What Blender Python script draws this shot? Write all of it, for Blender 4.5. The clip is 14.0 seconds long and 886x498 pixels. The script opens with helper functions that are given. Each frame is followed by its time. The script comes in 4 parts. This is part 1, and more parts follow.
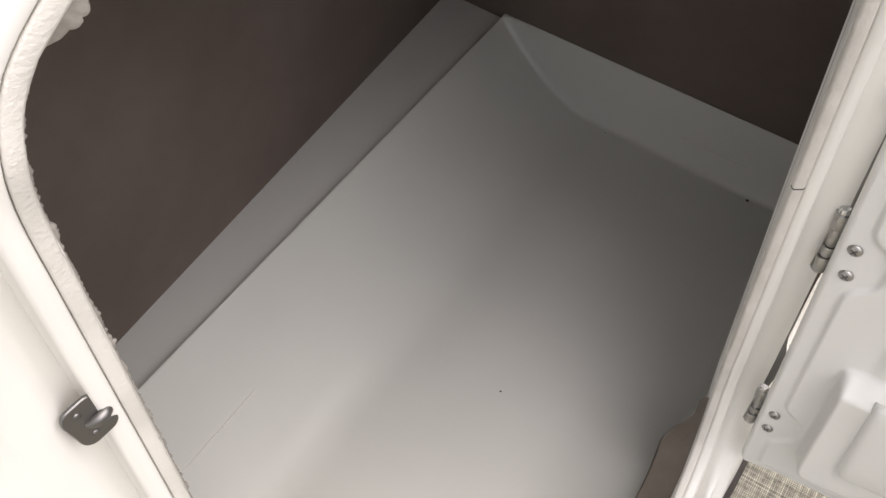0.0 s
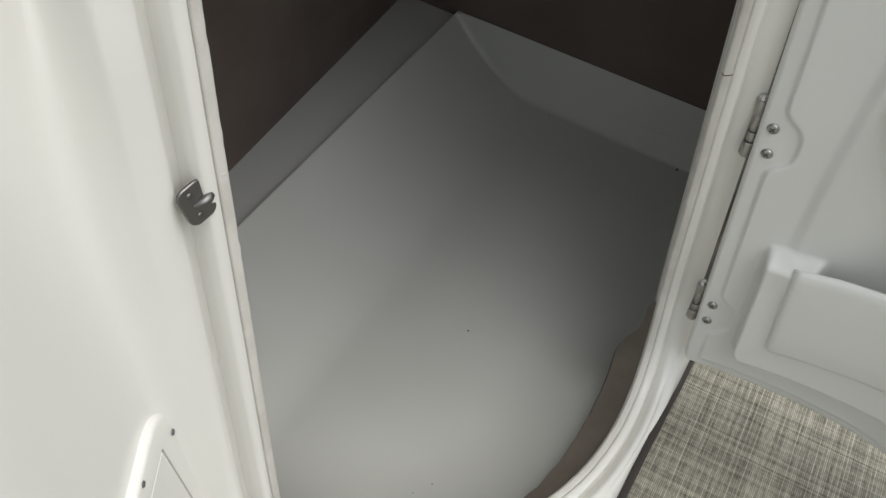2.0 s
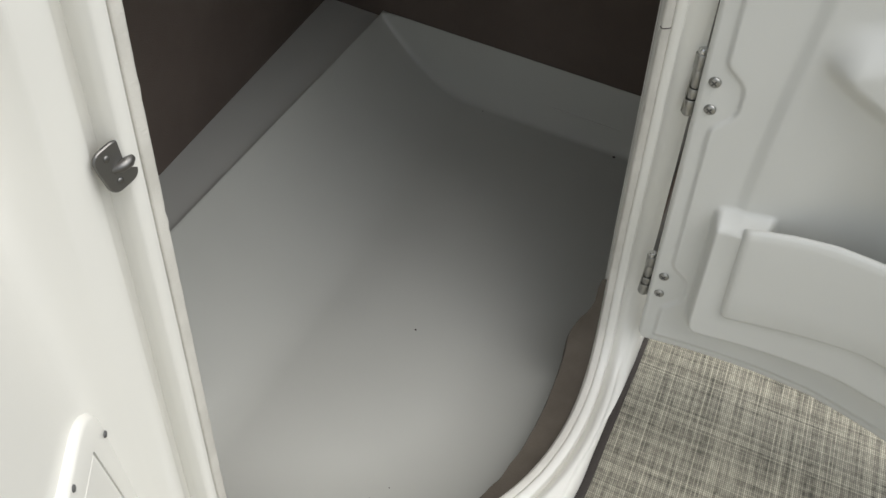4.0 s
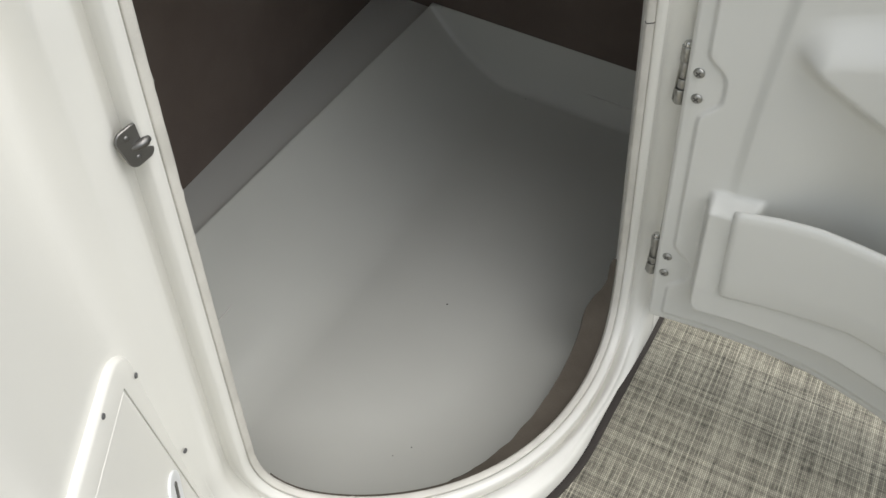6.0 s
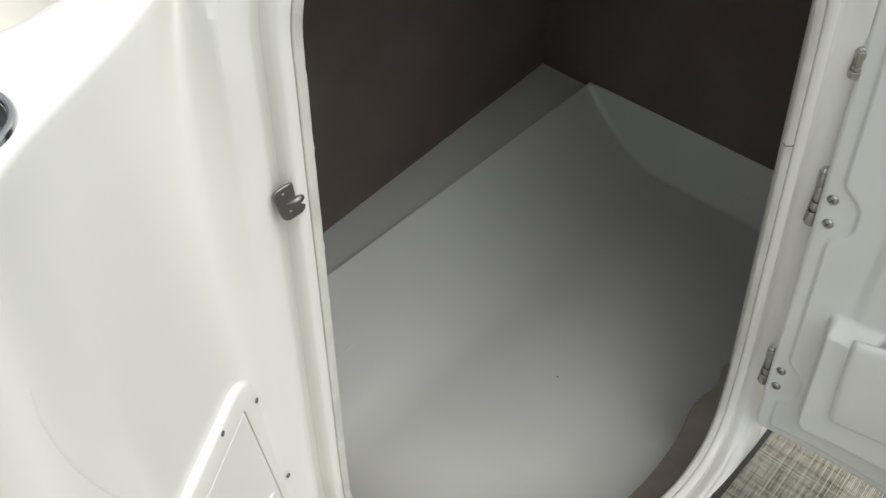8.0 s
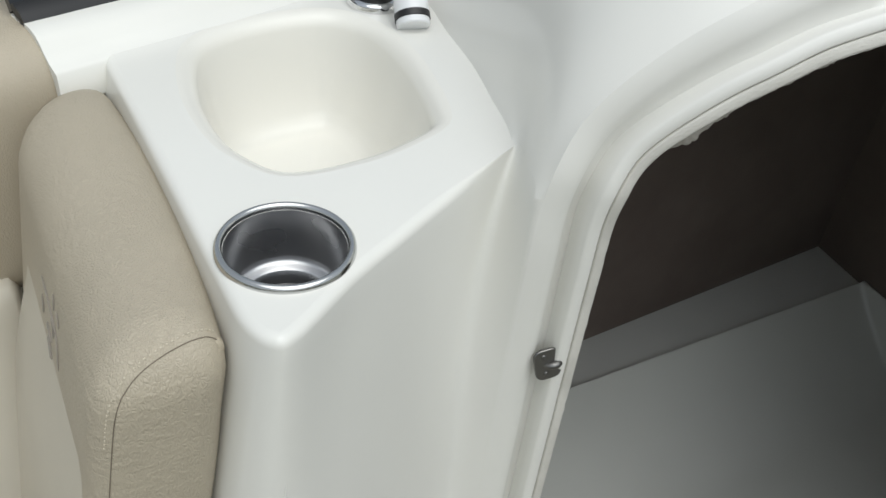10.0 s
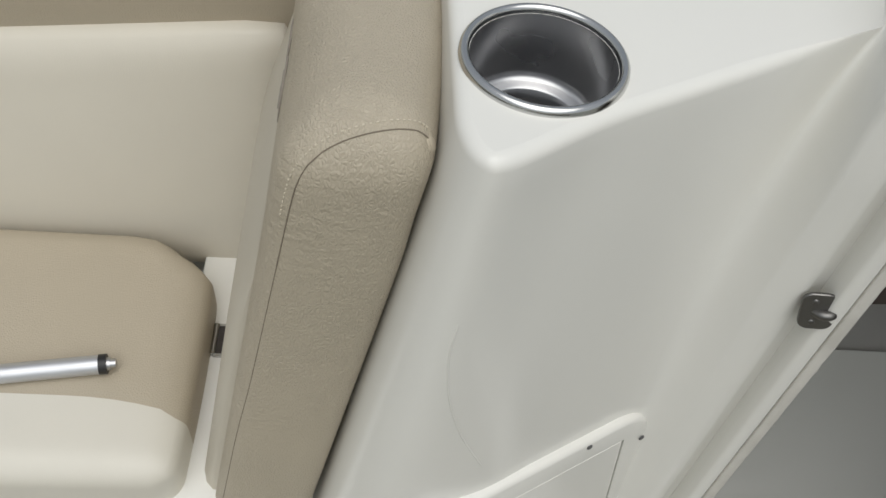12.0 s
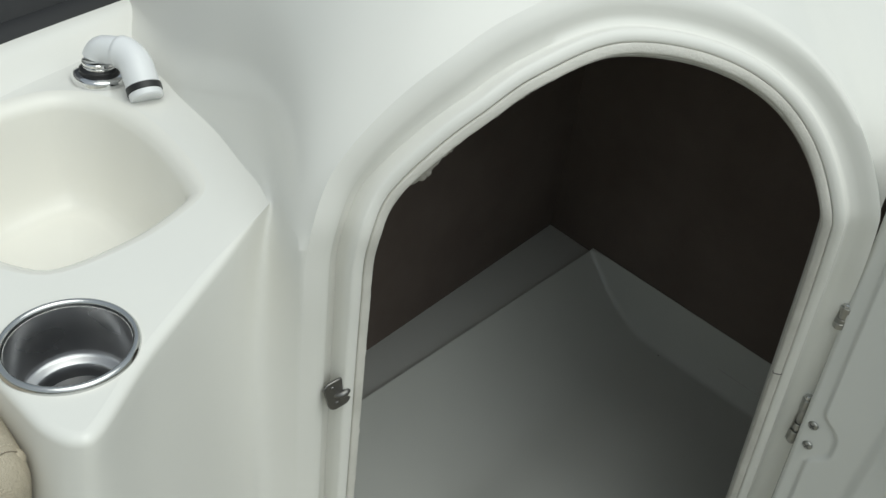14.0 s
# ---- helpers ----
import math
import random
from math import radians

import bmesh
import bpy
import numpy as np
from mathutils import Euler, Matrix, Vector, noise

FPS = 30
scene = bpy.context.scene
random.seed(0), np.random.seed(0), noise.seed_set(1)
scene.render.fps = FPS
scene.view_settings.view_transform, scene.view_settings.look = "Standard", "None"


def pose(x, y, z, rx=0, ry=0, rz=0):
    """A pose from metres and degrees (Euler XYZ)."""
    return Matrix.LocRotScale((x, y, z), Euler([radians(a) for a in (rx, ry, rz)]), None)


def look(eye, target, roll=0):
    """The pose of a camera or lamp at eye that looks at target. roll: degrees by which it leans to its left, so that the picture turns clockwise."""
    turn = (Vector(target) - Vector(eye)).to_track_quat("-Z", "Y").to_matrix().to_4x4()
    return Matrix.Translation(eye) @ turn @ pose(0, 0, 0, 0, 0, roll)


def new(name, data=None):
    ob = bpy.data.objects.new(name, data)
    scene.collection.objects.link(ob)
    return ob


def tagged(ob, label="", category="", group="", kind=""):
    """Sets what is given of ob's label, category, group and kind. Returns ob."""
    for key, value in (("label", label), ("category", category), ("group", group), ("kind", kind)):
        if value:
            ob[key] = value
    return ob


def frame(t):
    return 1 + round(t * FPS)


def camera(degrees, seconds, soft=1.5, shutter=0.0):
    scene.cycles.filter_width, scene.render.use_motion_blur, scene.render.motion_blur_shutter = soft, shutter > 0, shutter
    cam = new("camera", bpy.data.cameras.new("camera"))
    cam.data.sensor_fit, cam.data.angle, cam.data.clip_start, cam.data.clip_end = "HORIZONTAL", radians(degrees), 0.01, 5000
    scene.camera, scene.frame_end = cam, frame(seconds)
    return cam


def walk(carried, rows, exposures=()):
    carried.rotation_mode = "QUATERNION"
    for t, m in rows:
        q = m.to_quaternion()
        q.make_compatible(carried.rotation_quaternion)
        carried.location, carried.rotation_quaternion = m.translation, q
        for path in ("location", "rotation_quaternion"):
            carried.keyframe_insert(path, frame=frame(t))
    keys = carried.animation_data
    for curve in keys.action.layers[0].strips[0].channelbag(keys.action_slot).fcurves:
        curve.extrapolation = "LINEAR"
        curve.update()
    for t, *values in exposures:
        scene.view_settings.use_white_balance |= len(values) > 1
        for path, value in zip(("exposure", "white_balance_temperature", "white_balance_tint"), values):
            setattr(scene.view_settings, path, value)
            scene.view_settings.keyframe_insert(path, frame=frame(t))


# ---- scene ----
# camera path
PATH = [
    (0.0, pose(0.0007, 0.0001, 1.2502, 39.215, -0.489, -1.449)),
    (0.5, pose(0.0408, -0.0774, 1.2703, 39.348, -0.594, 3.072)),
    (1.0, pose(0.0481, -0.1439, 1.2799, 40.959, -0.350, 5.175)),
    (1.5, pose(-0.0087, -0.1988, 1.2711, 42.314, -1.801, 0.298)),
    (2.0, pose(-0.0892, -0.2359, 1.2469, 43.187, -3.483, -5.442)),
    (2.5, pose(-0.1058, -0.2293, 1.2144, 44.259, -4.492, -8.989)),
    (3.0, pose(-0.1129, -0.2210, 1.1571, 45.633, -5.669, -11.865)),
    (5.5, pose(-0.0356, -0.3142, 1.2266, 44.593, 0.023, -8.408)),
    (6.0, pose(-0.0150, -0.3345, 1.2367, 44.354, -0.643, -6.282)),
    (6.5, pose(0.0127, -0.3518, 1.2396, 44.620, -1.068, -5.359)),
    (7.0, pose(0.0308, -0.3562, 1.2468, 44.762, -0.965, -4.235)),
    (7.5, pose(0.0357, -0.3512, 1.2534, 45.124, -0.573, -1.517)),
    (7.8, pose(0.0305, -0.3477, 1.2757, 46.216, -0.531, 2.476)),
    (8.0, pose(0.0028, -0.3574, 1.3003, 47.392, -0.905, 6.273)),
    (8.1, pose(-0.0156, -0.3656, 1.3132, 48.333, -1.135, 8.322)),
    (8.3, pose(-0.0365, -0.3788, 1.3424, 50.123, -1.262, 12.628)),
    (8.5, pose(-0.0540, -0.3854, 1.3663, 51.395, -1.595, 16.336)),
    (8.7, pose(-0.0606, -0.3945, 1.3820, 52.573, -1.963, 19.144)),
    (10.8, pose(-0.0570, -0.2737, 1.3858, 46.819, -7.398, 37.313)),
    (11.0, pose(-0.0448, -0.2612, 1.3781, 45.170, -7.465, 41.254)),
    (11.5, pose(-0.0327, -0.2613, 1.3602, 41.942, -7.123, 49.895)),
    (11.8, pose(-0.0553, -0.2587, 1.3228, 40.608, -6.510, 53.739)),
    (12.0, pose(-0.0734, -0.2535, 1.2974, 39.619, -5.980, 55.171)),
    (12.5, pose(-0.1027, -0.2269, 1.2434, 38.853, -5.546, 53.819)),
    (13.0, pose(-0.0788, -0.2288, 1.2834, 41.207, -6.422, 45.087)),
    (13.5, pose(-0.0621, -0.2551, 1.4113, 45.468, -10.921, 28.133)),
    (14.0, pose(-0.0620, -0.3811, 1.4529, 53.681, -6.462, 9.182)),
]
cam = camera(53.59, 14.0)
EXPOSURES = [(0.0, 1.04, 6750, 17), (0.5, 0.82, 6600, 15), (1.0, 0.57, 6500, 10), (1.5, 0.36, 6450, 9), (3.0, 0.52, 6500, 9), (5.5, 0.55, 6500, 9), (6.5, 0.52, 6500, 9), (7.5, 0.58, 6500, 9), (8.0, 0.5, 6450, 8), (8.4, 0.12, 6250, 6),
             (11.0, 0.02, 6350, 6), (12.0, -0.12, 6480, 8), (12.5, -0.15, 6530, 8), (13.2, 0.02, 6430, 7), (14.0, -0.05, 6330, 1)]
walk(cam, PATH, EXPOSURES)


from mathutils import bvhtree

# ---- world and light ----
world = bpy.data.worlds.new("sky")
scene.world = world
world.use_nodes = True
_nt = world.node_tree
_sky = _nt.nodes.new("ShaderNodeTexSky")
_sky.sky_type = "NISHITA"
_sky.sun_disc = False
_sky.sun_elevation = radians(72)
_sky.sun_rotation = radians(125)
_sky.dust_density = 3.0
_sky.air_density = 1.6
_sky.ozone_density = 0.6
_bg = _nt.nodes["Background"]
_bg.inputs["Strength"].default_value = 0.105
_haze = _nt.nodes.new("ShaderNodeHueSaturation")
_haze.inputs["Saturation"].default_value = 0.35
_nt.links.new(_sky.outputs[0], _haze.inputs["Color"])
_nt.links.new(_haze.outputs[0], _bg.inputs[0])
sun_data = bpy.data.lights.new("sun", "SUN")
sun_data.energy = 1.45
sun_data.angle = radians(70)
sun_data.color = (1.0, 0.985, 0.96)
sun = new("sun", sun_data)
sun.matrix_world = look((0.95, -0.35, 2.5), (0, 0.3, 0.5))

# ---- materials ----


def mat_base(name, color, rough=0.5, metal=0.0):
    m = bpy.data.materials.new(name)
    m.use_nodes = True
    b = m.node_tree.nodes["Principled BSDF"]
    b.inputs["Base Color"].default_value = (*color, 1)
    b.inputs["Roughness"].default_value = rough
    b.inputs["Metallic"].default_value = metal
    return m, m.node_tree, b


def node(nt, kind, **vals):
    n = nt.nodes.new(kind)
    for k, v in vals.items():
        n.inputs[k].default_value = v
    return n


def coords(nt, scale=(1, 1, 1)):
    tc = nt.nodes.new("ShaderNodeTexCoord")
    mp = nt.nodes.new("ShaderNodeMapping")
    mp.inputs["Scale"].default_value = scale
    nt.links.new(tc.outputs["Object"], mp.inputs["Vector"])
    return mp.outputs["Vector"]


def mixed(nt, fac, c1, c2):
    mx = nt.nodes.new("ShaderNodeMix")
    mx.data_type = "RGBA"
    nt.links.new(fac, mx.inputs["Factor"])
    for key, c in ((6, c1), (7, c2)):
        if isinstance(c, tuple):
            mx.inputs[key].default_value = (*c, 1)
        else:
            nt.links.new(c, mx.inputs[key])
    return mx.outputs[2]


def ramp(nt, fac, lo, hi):
    r = nt.nodes.new("ShaderNodeMapRange")
    r.inputs["From Min"].default_value = lo
    r.inputs["From Max"].default_value = hi
    nt.links.new(fac, r.inputs["Value"])
    return r.outputs["Result"]


def bumped(nt, b, height, strength, dist):
    bp = nt.nodes.new("ShaderNodeBump")
    bp.inputs["Strength"].default_value = strength
    bp.inputs["Distance"].default_value = dist
    nt.links.new(height, bp.inputs["Height"])
    nt.links.new(bp.outputs[0], b.inputs["Normal"])


def noise_fac(nt, scale, detail=3.0, rough=0.5, stretch=(1, 1, 1)):
    n = node(nt, "ShaderNodeTexNoise", Scale=scale, Detail=detail, Roughness=rough)
    nt.links.new(coords(nt, stretch), n.inputs["Vector"])
    return n.outputs["Fac"]


def gelcoat(name, c1, c2, rough=0.22, orange=0.15):
    """Moulded glossy resin: two close tints in soft clouds, faint waviness, uneven gloss."""
    m, nt, b = mat_base(name, c1, rough)
    nt.links.new(mixed(nt, ramp(nt, noise_fac(nt, 3.0, 2), 0.3, 0.7), c1, c2), b.inputs["Base Color"])
    rr = nt.nodes.new("ShaderNodeMapRange")
    rr.inputs["To Min"].default_value = rough * 0.85
    rr.inputs["To Max"].default_value = rough * 1.2
    nt.links.new(noise_fac(nt, 9.0, 2), rr.inputs["Value"])
    nt.links.new(rr.outputs["Result"], b.inputs["Roughness"])
    return m


WHITE = gelcoat("white_gelcoat", (0.80, 0.79, 0.74), (0.76, 0.75, 0.71))
SINKWHITE = gelcoat("cream_gelcoat", (0.80, 0.782, 0.722), (0.775, 0.757, 0.70), 0.22)
DOORWHITE = gelcoat("grey_white_plastic", (0.745, 0.745, 0.71), (0.71, 0.71, 0.675), 0.40)
PANWHITE = gelcoat("matt_white_resin", (0.588, 0.590, 0.553), (0.546, 0.548, 0.514), 0.22)
PANGLINT = gelcoat("highlight_white_resin", (0.66, 0.65, 0.62), (0.62, 0.61, 0.58), 0.12)
LEDGE = gelcoat("grey_resin", (0.62, 0.62, 0.59), (0.56, 0.56, 0.535), 0.5)


def carpet_dark():
    m, nt, b = mat_base("brown_liner", (0.03, 0.022, 0.018), 0.95)
    f = ramp(nt, noise_fac(nt, 5.0, 5, 0.6), 0.3, 0.75)
    nt.links.new(mixed(nt, f, (0.130, 0.100, 0.084), (0.172, 0.137, 0.118)), b.inputs["Base Color"])
    bumped(nt, b, noise_fac(nt, 600.0, 2), 0.6, 0.003)
    return m


LINER = carpet_dark()


def raw_edge():
    m, nt, b = mat_base("raw_laminate", (0.2, 0.14, 0.11), 0.8)
    f = ramp(nt, noise_fac(nt, 18.0, 6, 0.6), 0.3, 0.75)
    nt.links.new(mixed(nt, f, (0.090, 0.075, 0.059), (0.130, 0.110, 0.088)), b.inputs["Base Color"])
    bumped(nt, b, noise_fac(nt, 260.0, 4), 0.35, 0.002)
    return m


RAW = raw_edge()


def trim_vinyl():
    m, nt, b = mat_base("textured_vinyl", (0.66, 0.63, 0.56), 0.55)
    f = ramp(nt, noise_fac(nt, 25.0, 5), 0.35, 0.7)
    nt.links.new(mixed(nt, f, (0.66, 0.64, 0.59), (0.57, 0.552, 0.505)), b.inputs["Base Color"])
    bumped(nt, b, noise_fac(nt, 300.0, 4, 0.6, (1, 1, 1.4)), 0.36, 0.0025)
    return m


TRIM = trim_vinyl()


def leather(name, c1, c2, strength=0.5, cell=330.0, crease=0.0):
    m, nt, b = mat_base(name, c1, 0.48)
    f = ramp(nt, noise_fac(nt, 6.0, 5, 0.6), 0.3, 0.75)
    nt.links.new(mixed(nt, f, c1, c2), b.inputs["Base Color"])
    v = node(nt, "ShaderNodeTexVoronoi", Scale=cell)
    v.feature = "DISTANCE_TO_EDGE"
    wob = node(nt, "ShaderNodeTexNoise", Scale=120.0, Detail=3.0)
    base = coords(nt, (1, 1, 0.45))
    nt.links.new(base, wob.inputs["Vector"])
    add = nt.nodes.new("ShaderNodeVectorMath")
    add.operation = "MULTIPLY_ADD"
    add.inputs[1].default_value = (0.006, 0.006, 0.006)
    nt.links.new(wob.outputs["Color"], add.inputs[0])
    nt.links.new(base, add.inputs[2])
    nt.links.new(add.outputs[0], v.inputs["Vector"])
    mul = nt.nodes.new("ShaderNodeMath")
    mul.operation = "MULTIPLY"
    nt.links.new(ramp(nt, v.outputs["Distance"], 0.0, 0.25), mul.inputs[0])
    nt.links.new(ramp(nt, noise_fac(nt, 9.0, 2), 0.2, 0.7), mul.inputs[1])
    height = mul.outputs[0]
    if crease:
        fold = ramp(nt, noise_fac(nt, 105.0, 1.5, 0.45, (1, 1, 1.9)), 0.36, 0.64)
        where = ramp(nt, noise_fac(nt, 7.0, 1), 0.38, 0.62)
        deep = nt.nodes.new("ShaderNodeMath")
        deep.operation = "MULTIPLY"
        nt.links.new(fold, deep.inputs[0])
        nt.links.new(where, deep.inputs[1])
        both = nt.nodes.new("ShaderNodeMath")
        both.operation = "MULTIPLY_ADD"
        both.inputs[1].default_value = crease
        nt.links.new(deep.outputs[0], both.inputs[0])
        nt.links.new(height, both.inputs[2])
        height = both.outputs[0]
    bumped(nt, b, height, strength, 0.0012)
    return m


TAN = leather("tan_leather", (0.465, 0.405, 0.31), (0.435, 0.38, 0.29), 0.3, 420.0)
HIDE = leather("creased_tan_leather", (0.47, 0.412, 0.318), (0.44, 0.388, 0.298), 0.52, 430.0, 0.75)
PALEVINYL = leather("pale_cream_vinyl", (0.68, 0.65, 0.57), (0.65, 0.62, 0.545), 0.12, 700.0)
# darker copy of the cream vinyl: the bolster's back is coloured as shaded
SHADEDCREAM = leather("shaded_cream_vinyl", (0.56, 0.515, 0.425), (0.535, 0.49, 0.405), 0.12, 700.0)
CREAM = leather("cream_vinyl", (0.66, 0.622, 0.532), (0.63, 0.592, 0.508), 0.12, 700.0)


def woven():
    """Woven vinyl matting: crossing threads in greys and beiges, uneven from thread to thread, with dark gaps between."""
    m, nt, b = mat_base("woven_vinyl", (0.3, 0.28, 0.25), 0.6)
    tc = nt.nodes.new("ShaderNodeTexCoord")
    rot = nt.nodes.new("ShaderNodeMapping")
    rot.inputs["Rotation"].default_value = (0, 0, radians(35))
    nt.links.new(tc.outputs["Object"], rot.inputs["Vector"])
    sep = nt.nodes.new("ShaderNodeSeparateXYZ")
    nt.links.new(rot.outputs[0], sep.inputs[0])

    def threads(stretch, scale, detail):
        mp = nt.nodes.new("ShaderNodeMapping")
        mp.inputs["Scale"].default_value = stretch
        nt.links.new(rot.outputs[0], mp.inputs["Vector"])
        n = node(nt, "ShaderNodeTexNoise", Scale=scale, Detail=detail, Roughness=0.6)
        nt.links.new(mp.outputs[0], n.inputs["Vector"])
        return n.outputs["Fac"]

    def calc(op, x, y=None):
        n = nt.nodes.new("ShaderNodeMath")
        n.operation = op
        for k, v in enumerate((x, y)):
            if v is None:
                continue
            if isinstance(v, (int, float)):
                n.inputs[k].default_value = v
            else:
                nt.links.new(v, n.inputs[k])
        return n.outputs[0]

    pitch = (0.0027, 0.0031)

    def number(axis, each=1.0):
        return calc("FLOOR", calc("DIVIDE", sep.outputs[axis], pitch[axis] * each))

    def strand(axis, stretch):
        """Tone of each thread across one axis: its own shade, patches of like threads, and slow change along it."""
        n = nt.nodes.new("ShaderNodeTexWhiteNoise")
        n.noise_dimensions = "1D"
        nt.links.new(number(axis), n.inputs["W"])
        along = ramp(nt, threads(stretch, 330.0, 3.0), 0.31, 0.69)
        return calc("ADD", calc("MULTIPLY", n.outputs["Value"], 0.5), calc("MULTIPLY", along, 0.5))

    def gap(axis):
        w = calc("COSINE", calc("MULTIPLY", sep.outputs[axis], 2 * math.pi / pitch[axis]))
        return ramp(nt, w, 0.1, 1.0)

    # threads dip under one another, each crossing a little different
    cross = nt.nodes.new("ShaderNodeTexWhiteNoise")
    cross.noise_dimensions = "2D"
    where = nt.nodes.new("ShaderNodeCombineXYZ")
    nt.links.new(number(0), where.inputs[0])
    nt.links.new(number(1, 2.0), where.inputs[1])
    nt.links.new(where.outputs[0], cross.inputs["Vector"])
    warp, weft = strand(0, (1, 0.035, 1)), strand(1, (0.03, 1, 1))
    tone = calc("ADD", calc("MULTIPLY", warp, 0.50), calc("ADD", calc("MULTIPLY", weft, 0.38), calc("MULTIPLY", cross.outputs["Value"], 0.12)))
    tone = ramp(nt, tone, 0.18, 0.86)
    thread = mixed(nt, tone, (0.085, 0.081, 0.062), (0.76, 0.715, 0.575))
    dark = calc("MAXIMUM", calc("MULTIPLY", gap(0), 0.72), calc("MULTIPLY", gap(1), 0.48))
    nt.links.new(mixed(nt, dark, thread, (0.06, 0.055, 0.045)), b.inputs["Base Color"])
    bumped(nt, b, calc("SUBTRACT", tone, dark), 0.6, 0.0015)
    return m


WOVEN = woven()


def metal(name, color, rough):
    m, nt, b = mat_base(name, color, rough, 1.0)
    rr = nt.nodes.new("ShaderNodeMapRange")
    rr.inputs["To Min"].default_value = rough * 0.6
    rr.inputs["To Max"].default_value = rough * 1.6
    nt.links.new(noise_fac(nt, 12.0, 3), rr.inputs["Value"])
    nt.links.new(rr.outputs["Result"], b.inputs["Roughness"])
    return m


STEEL = metal("stainless_steel", (0.62, 0.62, 0.61), 0.16)
HINGESTEEL = metal("dull_stainless_steel", (0.42, 0.415, 0.395), 0.30)
BOWLSTEEL = metal("drawn_steel", (0.50, 0.50, 0.505), 0.27)
SHADESTEEL = metal("shaded_steel", (0.13, 0.13, 0.132), 0.30)
CHROME = metal("chrome", (0.75, 0.75, 0.75), 0.07)
DULL = metal("dull_zinc", (0.19, 0.186, 0.18), 0.34)
ALU = metal("anodised_aluminium", (0.62, 0.63, 0.655), 0.42)


def plain(name, color, rough, tint=0.85, scale=30.0):
    m, nt, b = mat_base(name, color, rough)
    nt.links.new(mixed(nt, noise_fac(nt, scale, 4), color, tuple(c * tint for c in color)), b.inputs["Base Color"])
    return m


BLACK = plain("black_rubber_and_gap_shade", (0.015, 0.015, 0.016), 0.45)
BINDING = plain("dark_binding", (0.055, 0.047, 0.042), 0.8, 0.7, 200.0)
GREYMARK = plain("grey_stitching", (0.33, 0.295, 0.25), 0.8)
FRAY = plain("frayed_laminate", (0.40, 0.375, 0.335), 0.85, 0.6, 260.0)
SCREWHOLE = plain("dark_screw", (0.10, 0.10, 0.10), 0.4)
WHITEPLASTIC = plain("white_plastic", (0.78, 0.79, 0.80), 0.3, 0.95)
DARKGLASS = plain("dark_tinted_glass", (0.02, 0.021, 0.024), 0.06)
PALETHREAD = plain("pale_thread", (0.66, 0.60, 0.48), 0.7)
SEAMDARK = plain("seam_thread", (0.20, 0.168, 0.125), 0.8)

# ---- mesh helpers ----


def to_mesh(name, verts, faces, material, sharp=38.0, weld=0.0, normals=True):
    me = bpy.data.meshes.new(name)
    me.from_pydata([tuple(v) for v in verts], [], faces)
    bm = bmesh.new()
    bm.from_mesh(me)
    if weld:
        bmesh.ops.remove_doubles(bm, verts=bm.verts, dist=weld)
    if normals:
        bmesh.ops.recalc_face_normals(bm, faces=bm.faces)
    lim = radians(sharp)
    for f in bm.faces:
        f.smooth = True
    for e in bm.edges:
        if len(e.link_faces) == 2 and e.calc_face_angle(0.0) > lim:
            e.smooth = False
    bm.to_mesh(me)
    bm.free()
    me.materials.append(material)
    return me


def part(name, vf, material, parent=None, label="", sharp=38.0, weld=0.0):
    ob = new(name, to_mesh(name, vf[0], vf[1], material, sharp, weld))
    if parent is not None:
        ob.parent = parent
        ob.matrix_parent_inverse = parent.matrix_world.inverted()
    if label:
        tagged(ob, label=label)
    return ob


def thing(name, base, label, category, group="", kind=""):
    e = new(name)
    e.empty_display_size = 0.05
    e.matrix_world = Matrix.Translation(base)
    bpy.context.view_layer.update()
    return tagged(e, label, category, group, kind)


def loft(rows, close=False, cap=False):
    n = len(rows[0])
    verts = [p for r in rows for p in r]
    faces = []
    for i in range(len(rows) - 1):
        for j in range(n if close else n - 1):
            k = (j + 1) % n
            faces.append((i * n + j, i * n + k, (i + 1) * n + k, (i + 1) * n + j))
    if cap:
        faces.append(tuple(reversed(range(n))))
        faces.append(tuple(range((len(rows) - 1) * n, len(rows) * n)))
    return verts, faces


def joined(*pieces):
    verts, faces = [], []
    for v, f in pieces:
        o = len(verts)
        verts += list(v)
        faces += [tuple(i + o for i in q) for q in f]
    return verts, faces


def catmull(pts, n, closed=False):
    """Points along a smooth curve through pts, evenly spaced by length."""
    pts = [np.array(p, float) for p in pts]
    m = len(pts)
    dense = []
    for i in range(m if closed else m - 1):
        if closed:
            p0, p1, p2, p3 = (pts[(i + k) % m] for k in (-1, 0, 1, 2))
        else:
            p1, p2 = pts[i], pts[i + 1]
            p0 = pts[i - 1] if i else 2 * p1 - p2
            p3 = pts[i + 2] if i + 2 < m else 2 * p2 - p1
        for t in np.linspace(0, 1, 24, endpoint=False):
            dense.append(0.5 * (2 * p1 + (p2 - p0) * t + (2 * p0 - 5 * p1 + 4 * p2 - p3) * t * t + (3 * p1 - p0 - 3 * p2 + p3) * t**3))
    dense.append(pts[0] if closed else pts[-1])
    dense = np.array(dense)
    run = np.r_[0, np.cumsum(np.linalg.norm(np.diff(dense, axis=0), axis=1))]
    at = np.linspace(0, run[-1], n, endpoint=not closed)
    return np.stack([np.interp(at, run, dense[:, k]) for k in range(dense.shape[1])], 1)


def lathe(profile, centre, m=None, n=48):
    """profile: rows of radius and height, turned about the z axis of m."""
    m = m or Matrix.Identity(4)
    rows = []
    for r, z in profile:
        rows.append([m @ Vector((r * math.cos(2 * math.pi * k / n), r * math.sin(2 * math.pi * k / n), z)) + Vector(centre) for k in range(n)])
    return loft(rows, close=True)


